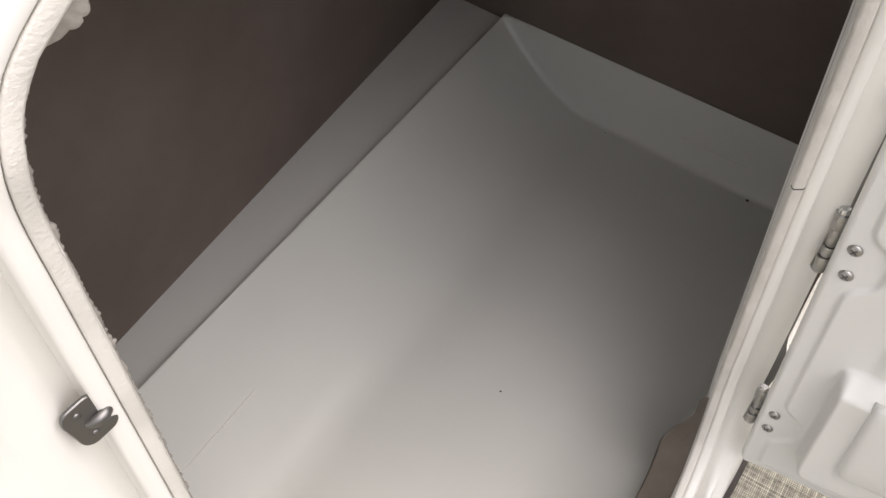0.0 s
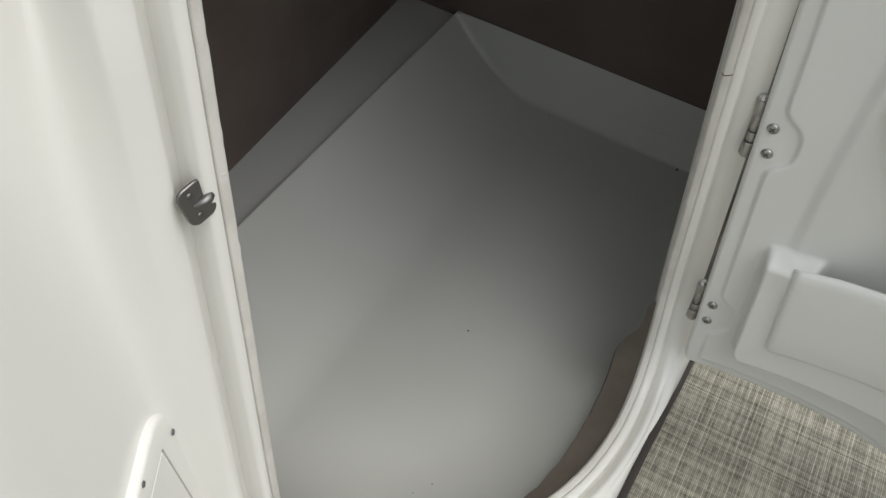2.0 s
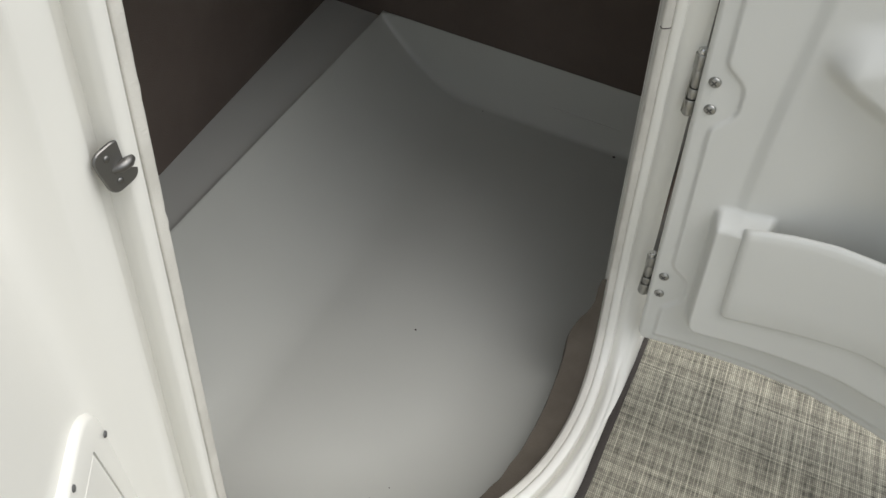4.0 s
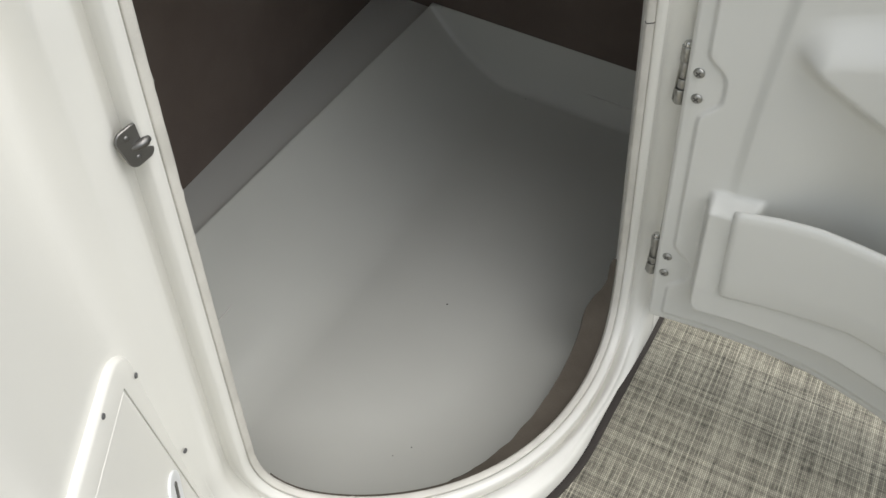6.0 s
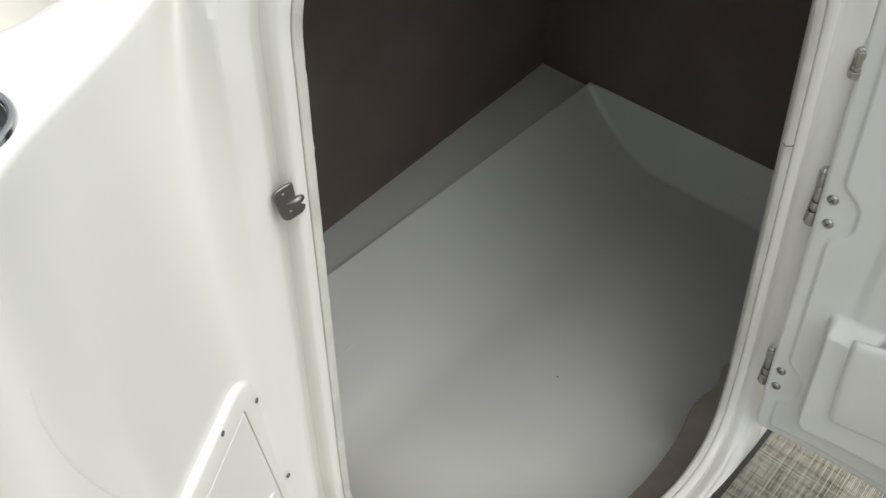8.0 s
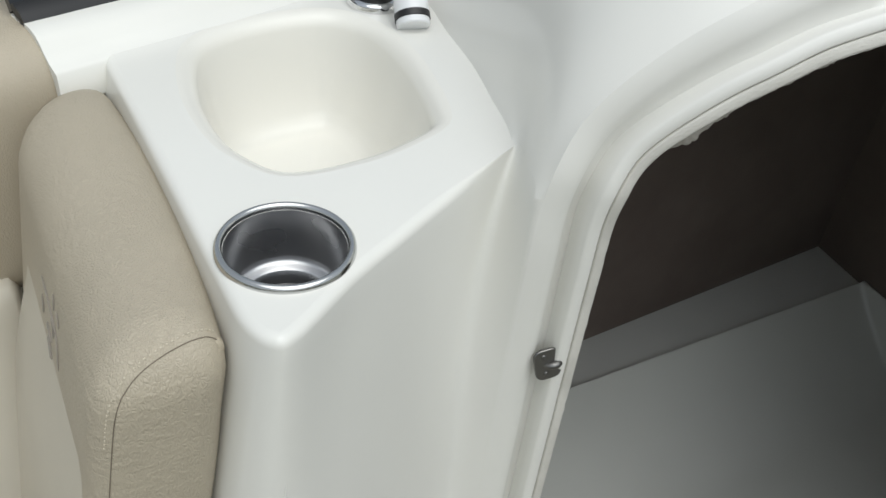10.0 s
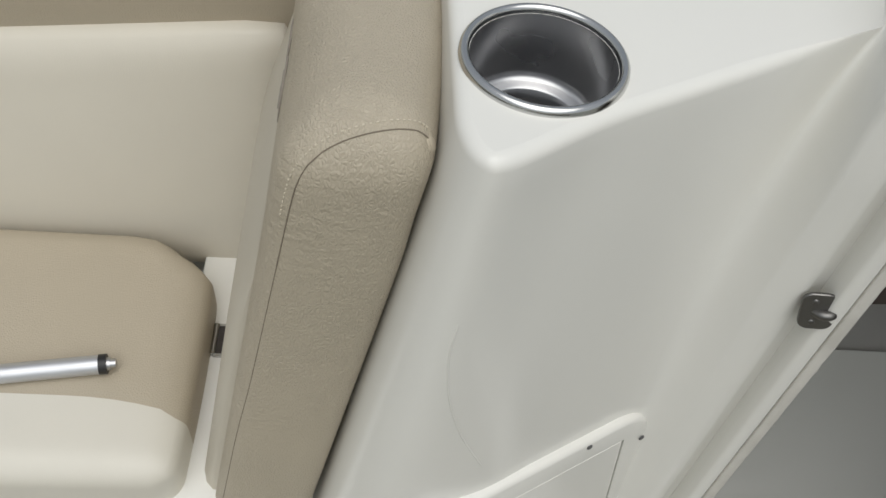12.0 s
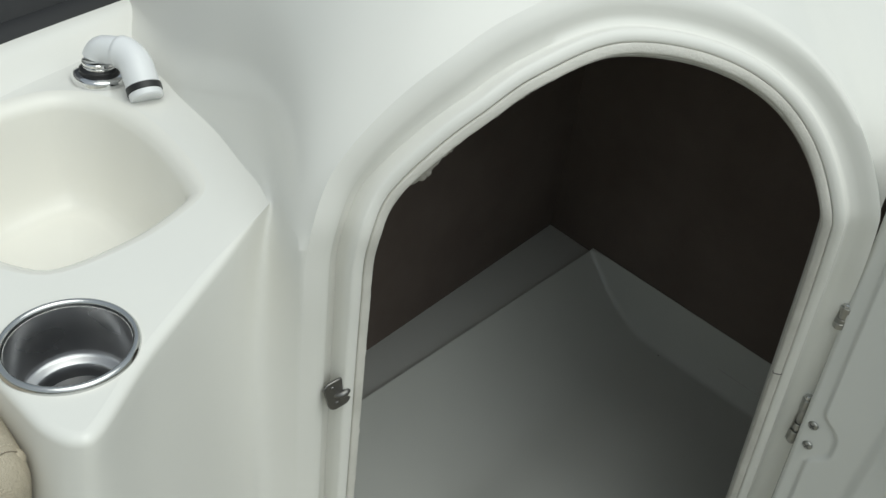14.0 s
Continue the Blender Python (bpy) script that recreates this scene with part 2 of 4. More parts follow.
def tube(path, radius, n=16, cap=True):
    path = [Vector(p) for p in path]
    rows = []
    up = Vector((0.1, 0.2, 1)).normalized()
    for i, p in enumerate(path):
        d = (path[min(i + 1, len(path) - 1)] - path[max(i - 1, 0)]).normalized()
        a = d.cross(up).normalized()
        b = a.cross(d)
        r = radius[i] if isinstance(radius, (list, tuple)) else radius
        rows.append([p + (a * math.cos(2 * math.pi * k / n) + b * math.sin(2 * math.pi * k / n)) * r for k in range(n)])
    return loft(rows, close=True, cap=cap)


def rbox(size, r, m=None, seg=3):
    """A box with rounded edges."""
    bm = bmesh.new()
    bmesh.ops.create_cube(bm, size=1.0)
    for v in bm.verts:
        v.co = Vector((v.co.x * size[0], v.co.y * size[1], v.co.z * size[2]))
    if r > 0:
        bmesh.ops.bevel(bm, geom=list(bm.edges), offset=r, segments=seg, profile=0.5, affect="EDGES")
    if m is not None:
        bm.transform(m)
    bm.verts.index_update()
    out = [v.co.copy() for v in bm.verts], [tuple(v.index for v in f.verts) for f in bm.faces]
    bm.free()
    return out


def axes_at(origin, x, z):
    """A frame at origin with its x axis along x and its z axis near z."""
    x = Vector(x).normalized()
    z = Vector(z)
    z = (z - x * z.dot(x)).normalized()
    y = z.cross(x)
    return Matrix(((x.x, y.x, z.x, origin[0]), (x.y, y.y, z.y, origin[1]), (x.z, y.z, z.z, origin[2]), (0, 0, 0, 1)))


def plate(outline, thick, m, bevel=0.0008):
    """A flat plate from an outline in the xy plane of m, with a softened upper edge."""
    c = np.mean(outline, 0)
    rows = []
    for inset, z in ((0, 0), (0, thick - bevel), (bevel, thick)):
        ring = []
        for p in outline:
            d = np.array(p) - c
            q = c + d * (1 - inset / max(np.linalg.norm(d), 1e-6))
            ring.append(m @ Vector((q[0], q[1], z)))
        rows.append(ring)
    return loft(rows, close=True, cap=True)


def round_rect(w, h, r, n=6):
    pts = []
    for cx, cy, a0 in ((w / 2 - r, h / 2 - r, 0), (-w / 2 + r, h / 2 - r, 90), (-w / 2 + r, -h / 2 + r, 180), (w / 2 - r, -h / 2 + r, 270)):
        for k in range(n + 1):
            a = radians(a0 + 90 * k / n)
            pts.append((cx + r * math.cos(a), cy + r * math.sin(a)))
    return pts


def step(x, lo, hi):
    t = min(1.0, max(0.0, (x - lo) / (hi - lo)))
    return t * t * (3 - 2 * t)


def screw(name, centre, normal, radius, parent, material=None):
    """A pan-head screw with a cross slot."""
    m = axes_at(centre, Vector(normal).orthogonal(), normal)
    head = lathe([(radius, 0), (radius, radius * 0.18), (radius * 0.82, radius * 0.42), (radius * 0.5, radius * 0.52), (0.0001, radius * 0.54)], (0, 0, 0), m, 18)
    made = part(name, head, material or STEEL, parent, sharp=50)
    if radius > 0.004:
        for turn in (20, 110):
            part("slot", rbox((radius * 1.1, radius * 0.26, radius * 0.06), 0, m @ Matrix.Rotation(radians(turn), 4, "Z") @ Matrix.Translation((0, 0, radius * 0.53))), SCREWHOLE, made)
    return made


# ---- the boat's axes: FORE along the keel, STAR to starboard ----
FORE = Vector((0.555, 0.832, 0)).normalized()
STAR = Vector((0.832, -0.555, 0)).normalized()


def boat(a, b, z):
    p = FORE * a + STAR * b
    return Vector((p.x, p.y, z))


FLOOR_Z = 0.118
TOP_Z = 0.97

# ---- the door opening in the curved console front ----
ORIGIN = Vector((-0.195, 0.275, 0))
ALONG = Vector((0.9267, 0.3757, 0))
OUT = Vector((0.3757, -0.9267, 0))


def right_edge(z):
    return 0.581 - 0.152 * (z - 0.5)


def front(s, z, h=0.0):
    """The console's front: bowed in plan between the opening's edges, leaning back above the shoulder."""
    f = min(1.0, max(0.0, (s - 0.018) / (right_edge(z) - 0.018)))
    o_l = -0.025 * (1 - step(z, 0.13, 0.30))
    o_r = -0.030 + 0.06 * (z - 0.5)
    keep = 1 - 2.2 * max(0.0, z - 0.82) ** 1.2
    lean = 1.15 * max(0.0, z - 0.97) ** 1.25
    p = ORIGIN + ALONG * s + OUT * (o_l + (o_r - o_l) * f + 0.54 * f * (1 - f) * keep - lean + h)
    return Vector((p.x, p.y, z))


LOOP = catmull([(0.0185, 0.30), (0.018, 0.45), (0.018, 0.70), (0.018, 0.88), (0.019, 0.950), (0.029, 0.993), (0.047, 1.020),
                (0.083, 1.053), (0.119, 1.078), (0.168, 1.106), (0.245, 1.130), (0.330, 1.124), (0.405, 1.096), (0.458, 1.050), (0.492, 0.985),
                (0.514, 0.90), (0.526, 0.84), (0.550, 0.70), (0.580, 0.50), (0.604, 0.34), (0.607, 0.26), (0.602, 0.19), (0.580, 0.150),
                (0.535, 0.133), (0.47, 0.128), (0.37, 0.127), (0.27, 0.127), (0.18, 0.128), (0.115, 0.131), (0.066, 0.142), (0.036, 0.172), (0.022, 0.225)], 300, closed=True)
LOOP_N = len(LOOP)
_tan = np.roll(LOOP, -1, 0) - np.roll(LOOP, 1, 0)
_tan /= np.linalg.norm(_tan, axis=1)[:, None]
NORM = np.stack([-_tan[:, 1], _tan[:, 0]], 1)
WL, WR = np.maximum(0, -NORM[:, 0]) ** 2, np.maximum(0, NORM[:, 0]) ** 2
WT, WB = np.maximum(0, NORM[:, 1]) ** 2, np.maximum(0, -NORM[:, 1]) ** 2
EDGE3 = [front(q[0], q[1]) for q in LOOP]


def loop_axes():
    """For each point of the opening's edge: the flange's direction away from it, and the way it faces."""
    spread, face = [], []
    for i in range(LOOP_N):
        q, nq = LOOP[i], NORM[i]
        inner = front(q[0] - nq[0] * 0.012, q[1] - nq[1] * 0.012)
        tangent = (EDGE3[(i + 1) % LOOP_N] - EDGE3[i - 1]).normalized()
        away = (EDGE3[i] - inner)
        away = (away - tangent * away.dot(tangent)).normalized()
        out = tangent.cross(away).normalized()
        if out.dot(OUT + Vector((0, 0, 0.3))) < 0:
            out = -out
        phi = radians(57 * WL[i] + 70 * WR[i] + 12 * WT[i] + 72 * WB[i])
        spread.append(away * math.cos(phi) + out * math.sin(phi))
        face.append(out * math.cos(phi) - away * math.sin(phi))
    calm = []
    for vecs in (spread, face):
        calm.append([sum((vecs[(i + k) % LOOP_N] for k in range(-7, 8)), Vector()).normalized() for i in range(LOOP_N)])
    return calm


SPREAD, FACING = loop_axes()
RIDGE_E = 0.056 * WL + 0.055 * WT + 0.057 * WR + 0.042 * WB
_corner = np.array([math.exp(-(((q[1] - 0.19) / 0.075) ** 2)) if q[0] > 0.48 else 0.0 for q in LOOP])
_corner = np.array([np.mean([_corner[(i + k) % LOOP_N] for k in range(-6, 7)]) for i in range(LOOP_N)])
_mid = np.array([math.exp(-(((q[0] - 0.49) / 0.10) ** 2)) for q in LOOP]) * WB
RIDGE_E = RIDGE_E - 0.026 * _corner - 0.014 * _mid * (1 - _corner)
RIDGE_H = 0.003 * WL + 0.006 * WT + 0.004 * WR + 0.011 * WB


def ring(e, h):
    """One line round the opening: e along the flange from its edge, h proud of it; both may vary along it."""
    e = np.broadcast_to(e, LOOP_N)
    h = np.broadcast_to(h, LOOP_N)
    return [EDGE3[i] + SPREAD[i] * float(e[i]) + FACING[i] * float(h[i]) for i in range(LOOP_N)]


_drop = 0.006 * WB
_turn = WR * np.array([step(q[1], 0.27, 0.35) for q in LOOP])
frame_rows = [ring(0.001, -0.010), ring(0.001, -0.001), ring(0.012, -0.001), ring(0.0125, 0.004), ring(0.014, 0.0058),
              ring(0.0225, 0.006), ring(0.0252, 0.0045), ring(0.0272, -0.002 - _drop - 0.009 * WL), ring(0.031, -0.0045 - _drop - 0.0135 * WL),
              ring(np.maximum(0.0325, 0.55 * RIDGE_E + 0.010), 0.3 * RIDGE_H - 0.003 - 0.6 * _drop - 0.0085 * WL), ring(np.maximum(0.0345, RIDGE_E - 0.010), RIDGE_H - 0.0035), ring(np.maximum(0.037, RIDGE_E - 0.003), RIDGE_H - 0.001),
              ring(np.maximum(0.039, RIDGE_E + 0.003 - 0.002 * _turn), RIDGE_H - 0.001 * _turn), ring(np.maximum(0.041, RIDGE_E + 0.009 - 0.007 * _turn), RIDGE_H + 0.0005 - 0.008 * _turn), ring(np.maximum(0.043, RIDGE_E + 0.015 - 0.012 * _turn), RIDGE_H - 0.024 * _turn)]
part("door_frame", loft(frame_rows, close=True), WHITE, sharp=60)
tagged(bpy.data.objects["door_frame"], "glossy white moulded frame round the compartment door opening", "door frame", kind="structure")
_rag = np.array([0.0012 * noise.noise((i * 0.9, 5.0, 0.0)) + 0.0008 * noise.noise((i * 3.1, 9.0, 0.0)) for i in range(LOOP_N)])
trim_rows = [ring(0.002, -0.010), ring(0.0018 + _rag, -0.006), ring(0.0012 + _rag, 0.0), ring(0.0016 + 0.6 * _rag, 0.0032), ring(0.0030, 0.0046), ring(0.0098, 0.0052), ring(0.0113, 0.0048), ring(0.0118, 0.003), ring(0.0118, -0.003)]
edge_trim = part("edge_trim", loft(trim_rows, close=True), TRIM, sharp=70)
tagged(edge_trim, "cream textured vinyl edge trim with ragged inner edge", "edge trim", kind="structure")



def fine_ring(e, h, per=6):
    """As ring(), with several steps between the loop's points; e is a function of the step and of the loop's plan point."""
    out = []
    for k in range(LOOP_N * per):
        i, f = k // per, (k % per) / per
        n = (i + 1) % LOOP_N
        q = LOOP[i] * (1 - f) + LOOP[n] * f
        out.append(EDGE3[i].lerp(EDGE3[n], f) + SPREAD[i].lerp(SPREAD[n], f) * e(k, q) + FACING[i].lerp(FACING[n], f) * h)
    return out


def fray(k, q):
    """How far the cut edge of the lining sticks out past the trim: threads on the left, a torn tab at the upper corner."""
    if q[0] > 0.16 or q[1] < 0.45:
        return 0.0014
    thread = max(0.0, noise.noise((k * 0.11, 1.0, 3.0))) * 0.0028 + 0.0016 * noise.noise((k * 0.6, 8.0, 1.0)) + 0.001 * noise.noise((k * 1.9, 3.0, 1.0))
    tab = (0.009 * math.exp(-(((q[1] - 1.030) / 0.008) ** 2)) + 0.004 * math.exp(-(((q[1] - 1.046) / 0.012) ** 2))) * (0.85 + 0.7 * noise.noise((k * 0.16, 2.0, 7.0)))
    return 0.0014 - max(-0.0004, 0.0012 + thread) - max(0.0, tab)


fray_rows = [fine_ring(lambda k, q: 0.004, -0.0035), fine_ring(fray, -0.0050), fine_ring(lambda k, q: fray(k, q) - 0.0006, -0.0062), fine_ring(fray, -0.0080), fine_ring(lambda k, q: 0.004, -0.0095)]
part("frayed_lining", loft(fray_rows, close=True), FRAY, edge_trim, "frayed grey cut edge of the lining", sharp=70)

FRAME_END = frame_rows[-1]
joint_line = [trim_rows[r][164] + FACING[164] * 0.0002 for r in (2, 3, 4, 5, 6, 7)]
part("joint", tube(joint_line, 0.0006, 6), BINDING, edge_trim, "dark butt joint in the trim")


def index_at(z, left=True):
    """The index of the loop's point at height z on its left or right side."""
    side = [i for i in range(LOOP_N) if (NORM[i, 0] < -0.75 if left else NORM[i, 0] > 0.75)]
    return min(side, key=lambda i: abs(LOOP[i, 1] - z))


LEFT = [i % LOOP_N for i in range(LOOP_N - 12, LOOP_N + 75)]
LEFT_Z = np.maximum.accumulate([FRAME_END[i].z for i in LEFT])


def left_end(z):
    """The flange's outer edge at height z on the opening's left side, and the line just inside it."""
    pts = []
    for rows_k in (FRAME_END, frame_rows[-3]):
        pts.append(Vector([float(np.interp(z, LEFT_Z, [rows_k[i][c] for i in LEFT])) for c in (0, 1)] + [z]))
    return pts


def smooth_line(pts, n):
    return [Vector(p) for p in catmull(pts, n)]


def bezier(p0, p1, p2, p3, n):
    return [p0 * (1 - t) ** 3 + p1 * 3 * t * (1 - t) ** 2 + p2 * 3 * t * t * (1 - t) + p3 * t**3 for t in np.linspace(0, 1, n)]


# lower left skin: the counter's aft side, its corner, the flat face with the hatch
def face_x(y, z):
    return -0.298 + 0.0905 * (y - 0.2) + 0.0674 * (TOP_Z - z)


def valley(z):
    """The foot of the hollow between the flat face and the door frame."""
    y = float(np.interp(z, (0.10, 0.52, 0.70, 0.80, 0.90, 0.94, 0.97), (0.215, 0.208, 0.213, 0.225, 0.248, 0.268, 0.300)))
    return Vector((face_x(y, z) + 0.001 * step(z, 0.90, 0.97), y, z))


def face_row(z, n=220):
    d = TOP_Z - z
    aft = Vector((-0.555, -0.832, 0)) * 0.15 * d
    aft = aft + FORE * 0.011
    pts = [Vector((-0.946, 0.364, z)) + aft, Vector((-0.716, 0.215, z)) + aft, Vector((-0.496, 0.073, z)) + aft, Vector((-0.396, 0.008, z)) + aft,
           Vector((-0.352, -0.019, z)) + aft, Vector((-0.324, -0.022, z)) + aft * 0.9 + Vector((0.03 * d, 0, 0)),
           Vector((-0.3135, -0.004, z)) + Vector((0.067 * d, 0, 0)) + aft * 0.75]
    corner = pts[-1].copy()
    y0 = corner.y
    v = valley(z)
    for k in (0.25, 0.5, 0.75, 0.92):
        y = y0 + (v.y - y0) * k
        pts.append(Vector((face_x(y, z), y, z)))
    pts.append(v)
    dense = catmull(pts, 1400)
    turn = int(np.argmin(((dense - np.array(corner)) ** 2).sum(1)))
    out = []
    for piece, count in ((dense[: turn + 1], 150), (dense[turn:], n - 149)):
        at = np.linspace(0, len(piece) - 1, count)
        out += [Vector([float(np.interp(u, np.arange(len(piece)), piece[:, c])) for c in range(3)]) for u in at][1 if out else 0:]
    return out


def shrunk(line, inset, dz):
    out = []
    for i, p in enumerate(line):
        d = line[min(i + 1, len(line) - 1)] - line[max(i - 1, 0)]
        nrm = Vector((-d.y, d.x, 0)).normalized()
        out.append(p + nrm * inset + Vector((0, 0, dz)))
    return out


R_EDGE = 0.009
FACE_ZS = list(np.linspace(FLOOR_Z - 0.02, TOP_Z - R_EDGE, 56))
face_rows = [face_row(z) for z in FACE_ZS]
top_line = face_row(TOP_Z - R_EDGE)
for a in (18, 36, 54, 72, 90):
    soft_row = shrunk(top_line, R_EDGE * (1 - math.cos(radians(a))), R_EDGE * math.sin(radians(a)))
    straight = face_row(TOP_Z - R_EDGE + R_EDGE * math.sin(radians(a)))
    face_rows.append([p.lerp(q, step(i, len(soft_row) - 30, len(soft_row) - 1)) for i, (p, q) in enumerate(zip(soft_row, straight))])
COUNTER_EDGE = face_rows[-1]
console = thing("galley_console", (-0.45, 0.2, FLOOR_Z), "glossy white moulded galley console with sink and cup holder", "console")

# the hollow between the flat face and the frame
def cove_line(v, end, before, away, k0, k1, n=22):
    d = (end - v).length
    back = (end - before).normalized()
    return bezier(v, v + away * d * k0, end + back * d * k1, end, n)


cove_rows = []
for z in FACE_ZS + [TOP_Z - R_EDGE + R_EDGE * math.sin(radians(a)) for a in (18, 36, 54, 72, 90)]:
    end, before = left_end(max(z, 0.28))
    end.z = before.z = z
    cove_rows.append(cove_line(valley(z), end, before, Vector((0.0905 + 0.06 * step(z, 0.90, 0.97), 1.0, 0)).normalized(), 0.40, 0.38))

# upper skin: from the frame's upper half to the counter's back edge and the deck
i0, i1 = next(i for i in LEFT if FRAME_END[i].z > TOP_Z + 0.002), index_at(0.90, left=False)
span = [(i0 + k) % LOOP_N for k in range((i1 - i0) % LOOP_N + 1)]
targets = catmull([tuple(valley(TOP_Z)), (-0.309, 0.331, 0.97), (-0.342, 0.367, 0.97), (-0.39, 0.42, 0.97), (-0.475, 0.50, 0.97), (-0.58, 0.62, 0.975), (-0.70, 0.86, 1.08), (-0.50, 1.20, 1.28),
                   (0.1, 1.35, 1.36), (0.70, 1.25, 1.30), (0.98, 1.10, 1.20), (0.88, 1.0, 0.95)], 400)
knots = [(0, 0), (0.04, 0.006), (0.12, 0.034), (0.30, 0.115), (0.42, 0.18), (0.55, 0.3), (0.75, 0.62), (1.0, 1.0)]
skin_rows = []
for k, i in enumerate([None] + span):
    tau = k / len(span)
    w = np.interp(tau, [q[0] for q in knots], [q[1] for q in knots])
    f_w = w * 399
    goal = Vector(targets[int(f_w)]).lerp(Vector(targets[min(399, int(f_w) + 1)]), f_w - int(f_w))
    start, before = left_end(TOP_Z) if i is None else (FRAME_END[i].copy(), frame_rows[-3][i].copy())
    before.z += (start.z - before.z) * (1 - step(k, 0, 14))
    d = (goal - start).length
    out_dir = (start - before).normalized()
    counter_side = 1 - step(w, 0.17, 0.3)
    up = step(tau, 0.0, 0.14)
    arrive = Vector((0.15 + 0.25 * up, 1.0 - 0.65 * up, 0.95 * up)).normalized() * counter_side + (-(goal - start).normalized() + Vector((0, 0, 0.1))) * (1 - counter_side)
    skin_rows.append(bezier(start, start + out_dir * d * 0.38, goal + arrive.normalized() * d * (0.40 - 0.08 * step(tau, 0, 0.2)), goal, 22)[::-1])


def relaxed(grid, times, pinned):
    """A grid of points with its inner points drawn towards their neighbours; pinned(i, j) gives how firmly a point stays."""
    g = np.array([[tuple(p) for p in row] for row in grid])
    hold = np.array([[pinned(i, j) for j in range(g.shape[1])] for i in range(g.shape[0])])[:, :, None]
    for _ in range(times):
        up, dn = np.concatenate([g[:1], g[:-1]]), np.concatenate([g[1:], g[-1:]])
        lt, rt = np.concatenate([g[:, :1], g[:, :-1]], 1), np.concatenate([g[:, 1:], g[:, -1:]], 1)
        g = g * hold + (0.5 * g + 0.125 * (up + dn + lt + rt)) * (1 - hold)
    return [[Vector(p) for p in row] for row in g]


arc_line = catmull([(-0.3101, -0.0161, 0.8239), (-0.3098, -0.0187, 0.7865), (-0.3059, -0.0139, 0.7314), (-0.2990, 0.0016, 0.6687), (-0.2895, 0.0258, 0.6049)], 40)
N_COVE, N_BLEND = len(cove_rows), 16
whole = relaxed(cove_rows + skin_rows[1:], 40, lambda i, j: 1.0 if j in (0, 21) or (i < N_COVE and j > 18) or i in (0, N_COVE + len(skin_rows) - 2) else 0.0)
sides = [f[-N_BLEND:] + c[1:] for f, c in zip(face_rows, whole[:N_COVE])]
sides = relaxed(sides, 60, lambda i, j: 1.0 if j == 0 or j >= N_BLEND + 19 or i >= N_COVE - 4 else step(i, N_COVE - 9, N_COVE - 4))
face_rows = [f[: -N_BLEND] + c[:N_BLEND] for f, c in zip(face_rows, sides)]
cove_rows = [c[N_BLEND - 1:] for c in sides]
part("front_panel", loft(face_rows), WHITE, console, sharp=60)
part("cove", loft(cove_rows), WHITE, console, sharp=60)
face_tree = bvhtree.BVHTree.FromPolygons([tuple(v) for r in face_rows for v in r], loft(face_rows)[1])
part("moulding_line", tube([face_tree.find_nearest(Vector(p))[0] for p in arc_line], [0.0003] + [0.0008] * 38 + [0.0003], 8), WHITE, console, "faint curved hairline in the gelcoat")
part("deck_moulding", loft([cove_rows[-1]] + whole[N_COVE:]), WHITE, console, sharp=60)

# skirt from the sill down to the floor
BASE = smooth_line([(-1.6, 0.60, FLOOR_Z), (-0.9, 0.40, FLOOR_Z), (-0.30, 0.25, FLOOR_Z), (-0.20, 0.225, FLOOR_Z), (-0.10, 0.188, FLOOR_Z), (0.0, 0.175, FLOOR_Z), (0.08, 0.183, FLOOR_Z), (0.150, 0.212, FLOOR_Z),
                    (0.210, 0.250, FLOOR_Z), (0.268, 0.303, FLOOR_Z), (0.322, 0.374, FLOOR_Z), (0.399, 0.477, FLOOR_Z), (0.451, 0.547, FLOOR_Z), (0.60, 0.76, FLOOR_Z), (0.85, 1.10, FLOOR_Z), (1.1, 1.5, FLOOR_Z)], 240)
j0, j1 = index_at(0.40, left=False), index_at(0.30)
lowspan = [(j0 + k) % LOOP_N for k in range((j1 - j0) % LOOP_N + 1)]
def base_index(p):
    return min(range(len(BASE)), key=lambda k: (BASE[k].x - p.x) ** 2 + (BASE[k].y - p.y) ** 2)


guess_k = [base_index(FRAME_END[i]) for i in lowspan]
smooth_k = np.convolve(np.pad(np.minimum.accumulate(guess_k).astype(float), 12, mode="edge"), np.ones(25) / 25, mode="valid")
skirt_rows = []
for n_i, i in enumerate(lowspan):
    start, before = FRAME_END[i], frame_rows[-3][i]
    kf = smooth_k[n_i]
    near = BASE[int(kf)].lerp(BASE[min(int(kf) + 1, len(BASE) - 1)], kf - int(kf))
    foot = Vector((near.x, near.y, FLOOR_Z + 0.0025))
    d = (foot - start).length
    out_dir = (start - before).normalized()
    tall = bezier(start, start + out_dir * min(d * 0.3, 0.004), foot + Vector((0, 0, 1)) * min(d * 0.4, 0.03), foot, 10)
    # along the sill the edge steps down to a toe that runs out flat
    stepped = []
    for u, dip in ((0, 0), (0.06, 0.15), (0.13, 0.55), (0.22, 0.92), (0.32, 1.0), (0.45, 0.9), (0.6, 0.65), (0.75, 0.38), (0.9, 0.12), (1, 0)):
        stepped.append(start.lerp(foot, u) - Vector((0, 0, 0.006 * dip)))
    flat = 1 - step(start.z - foot.z, 0.012, 0.06)
    skirt_rows.append([a.lerp(b, flat) for a, b in zip(tall, stepped)])
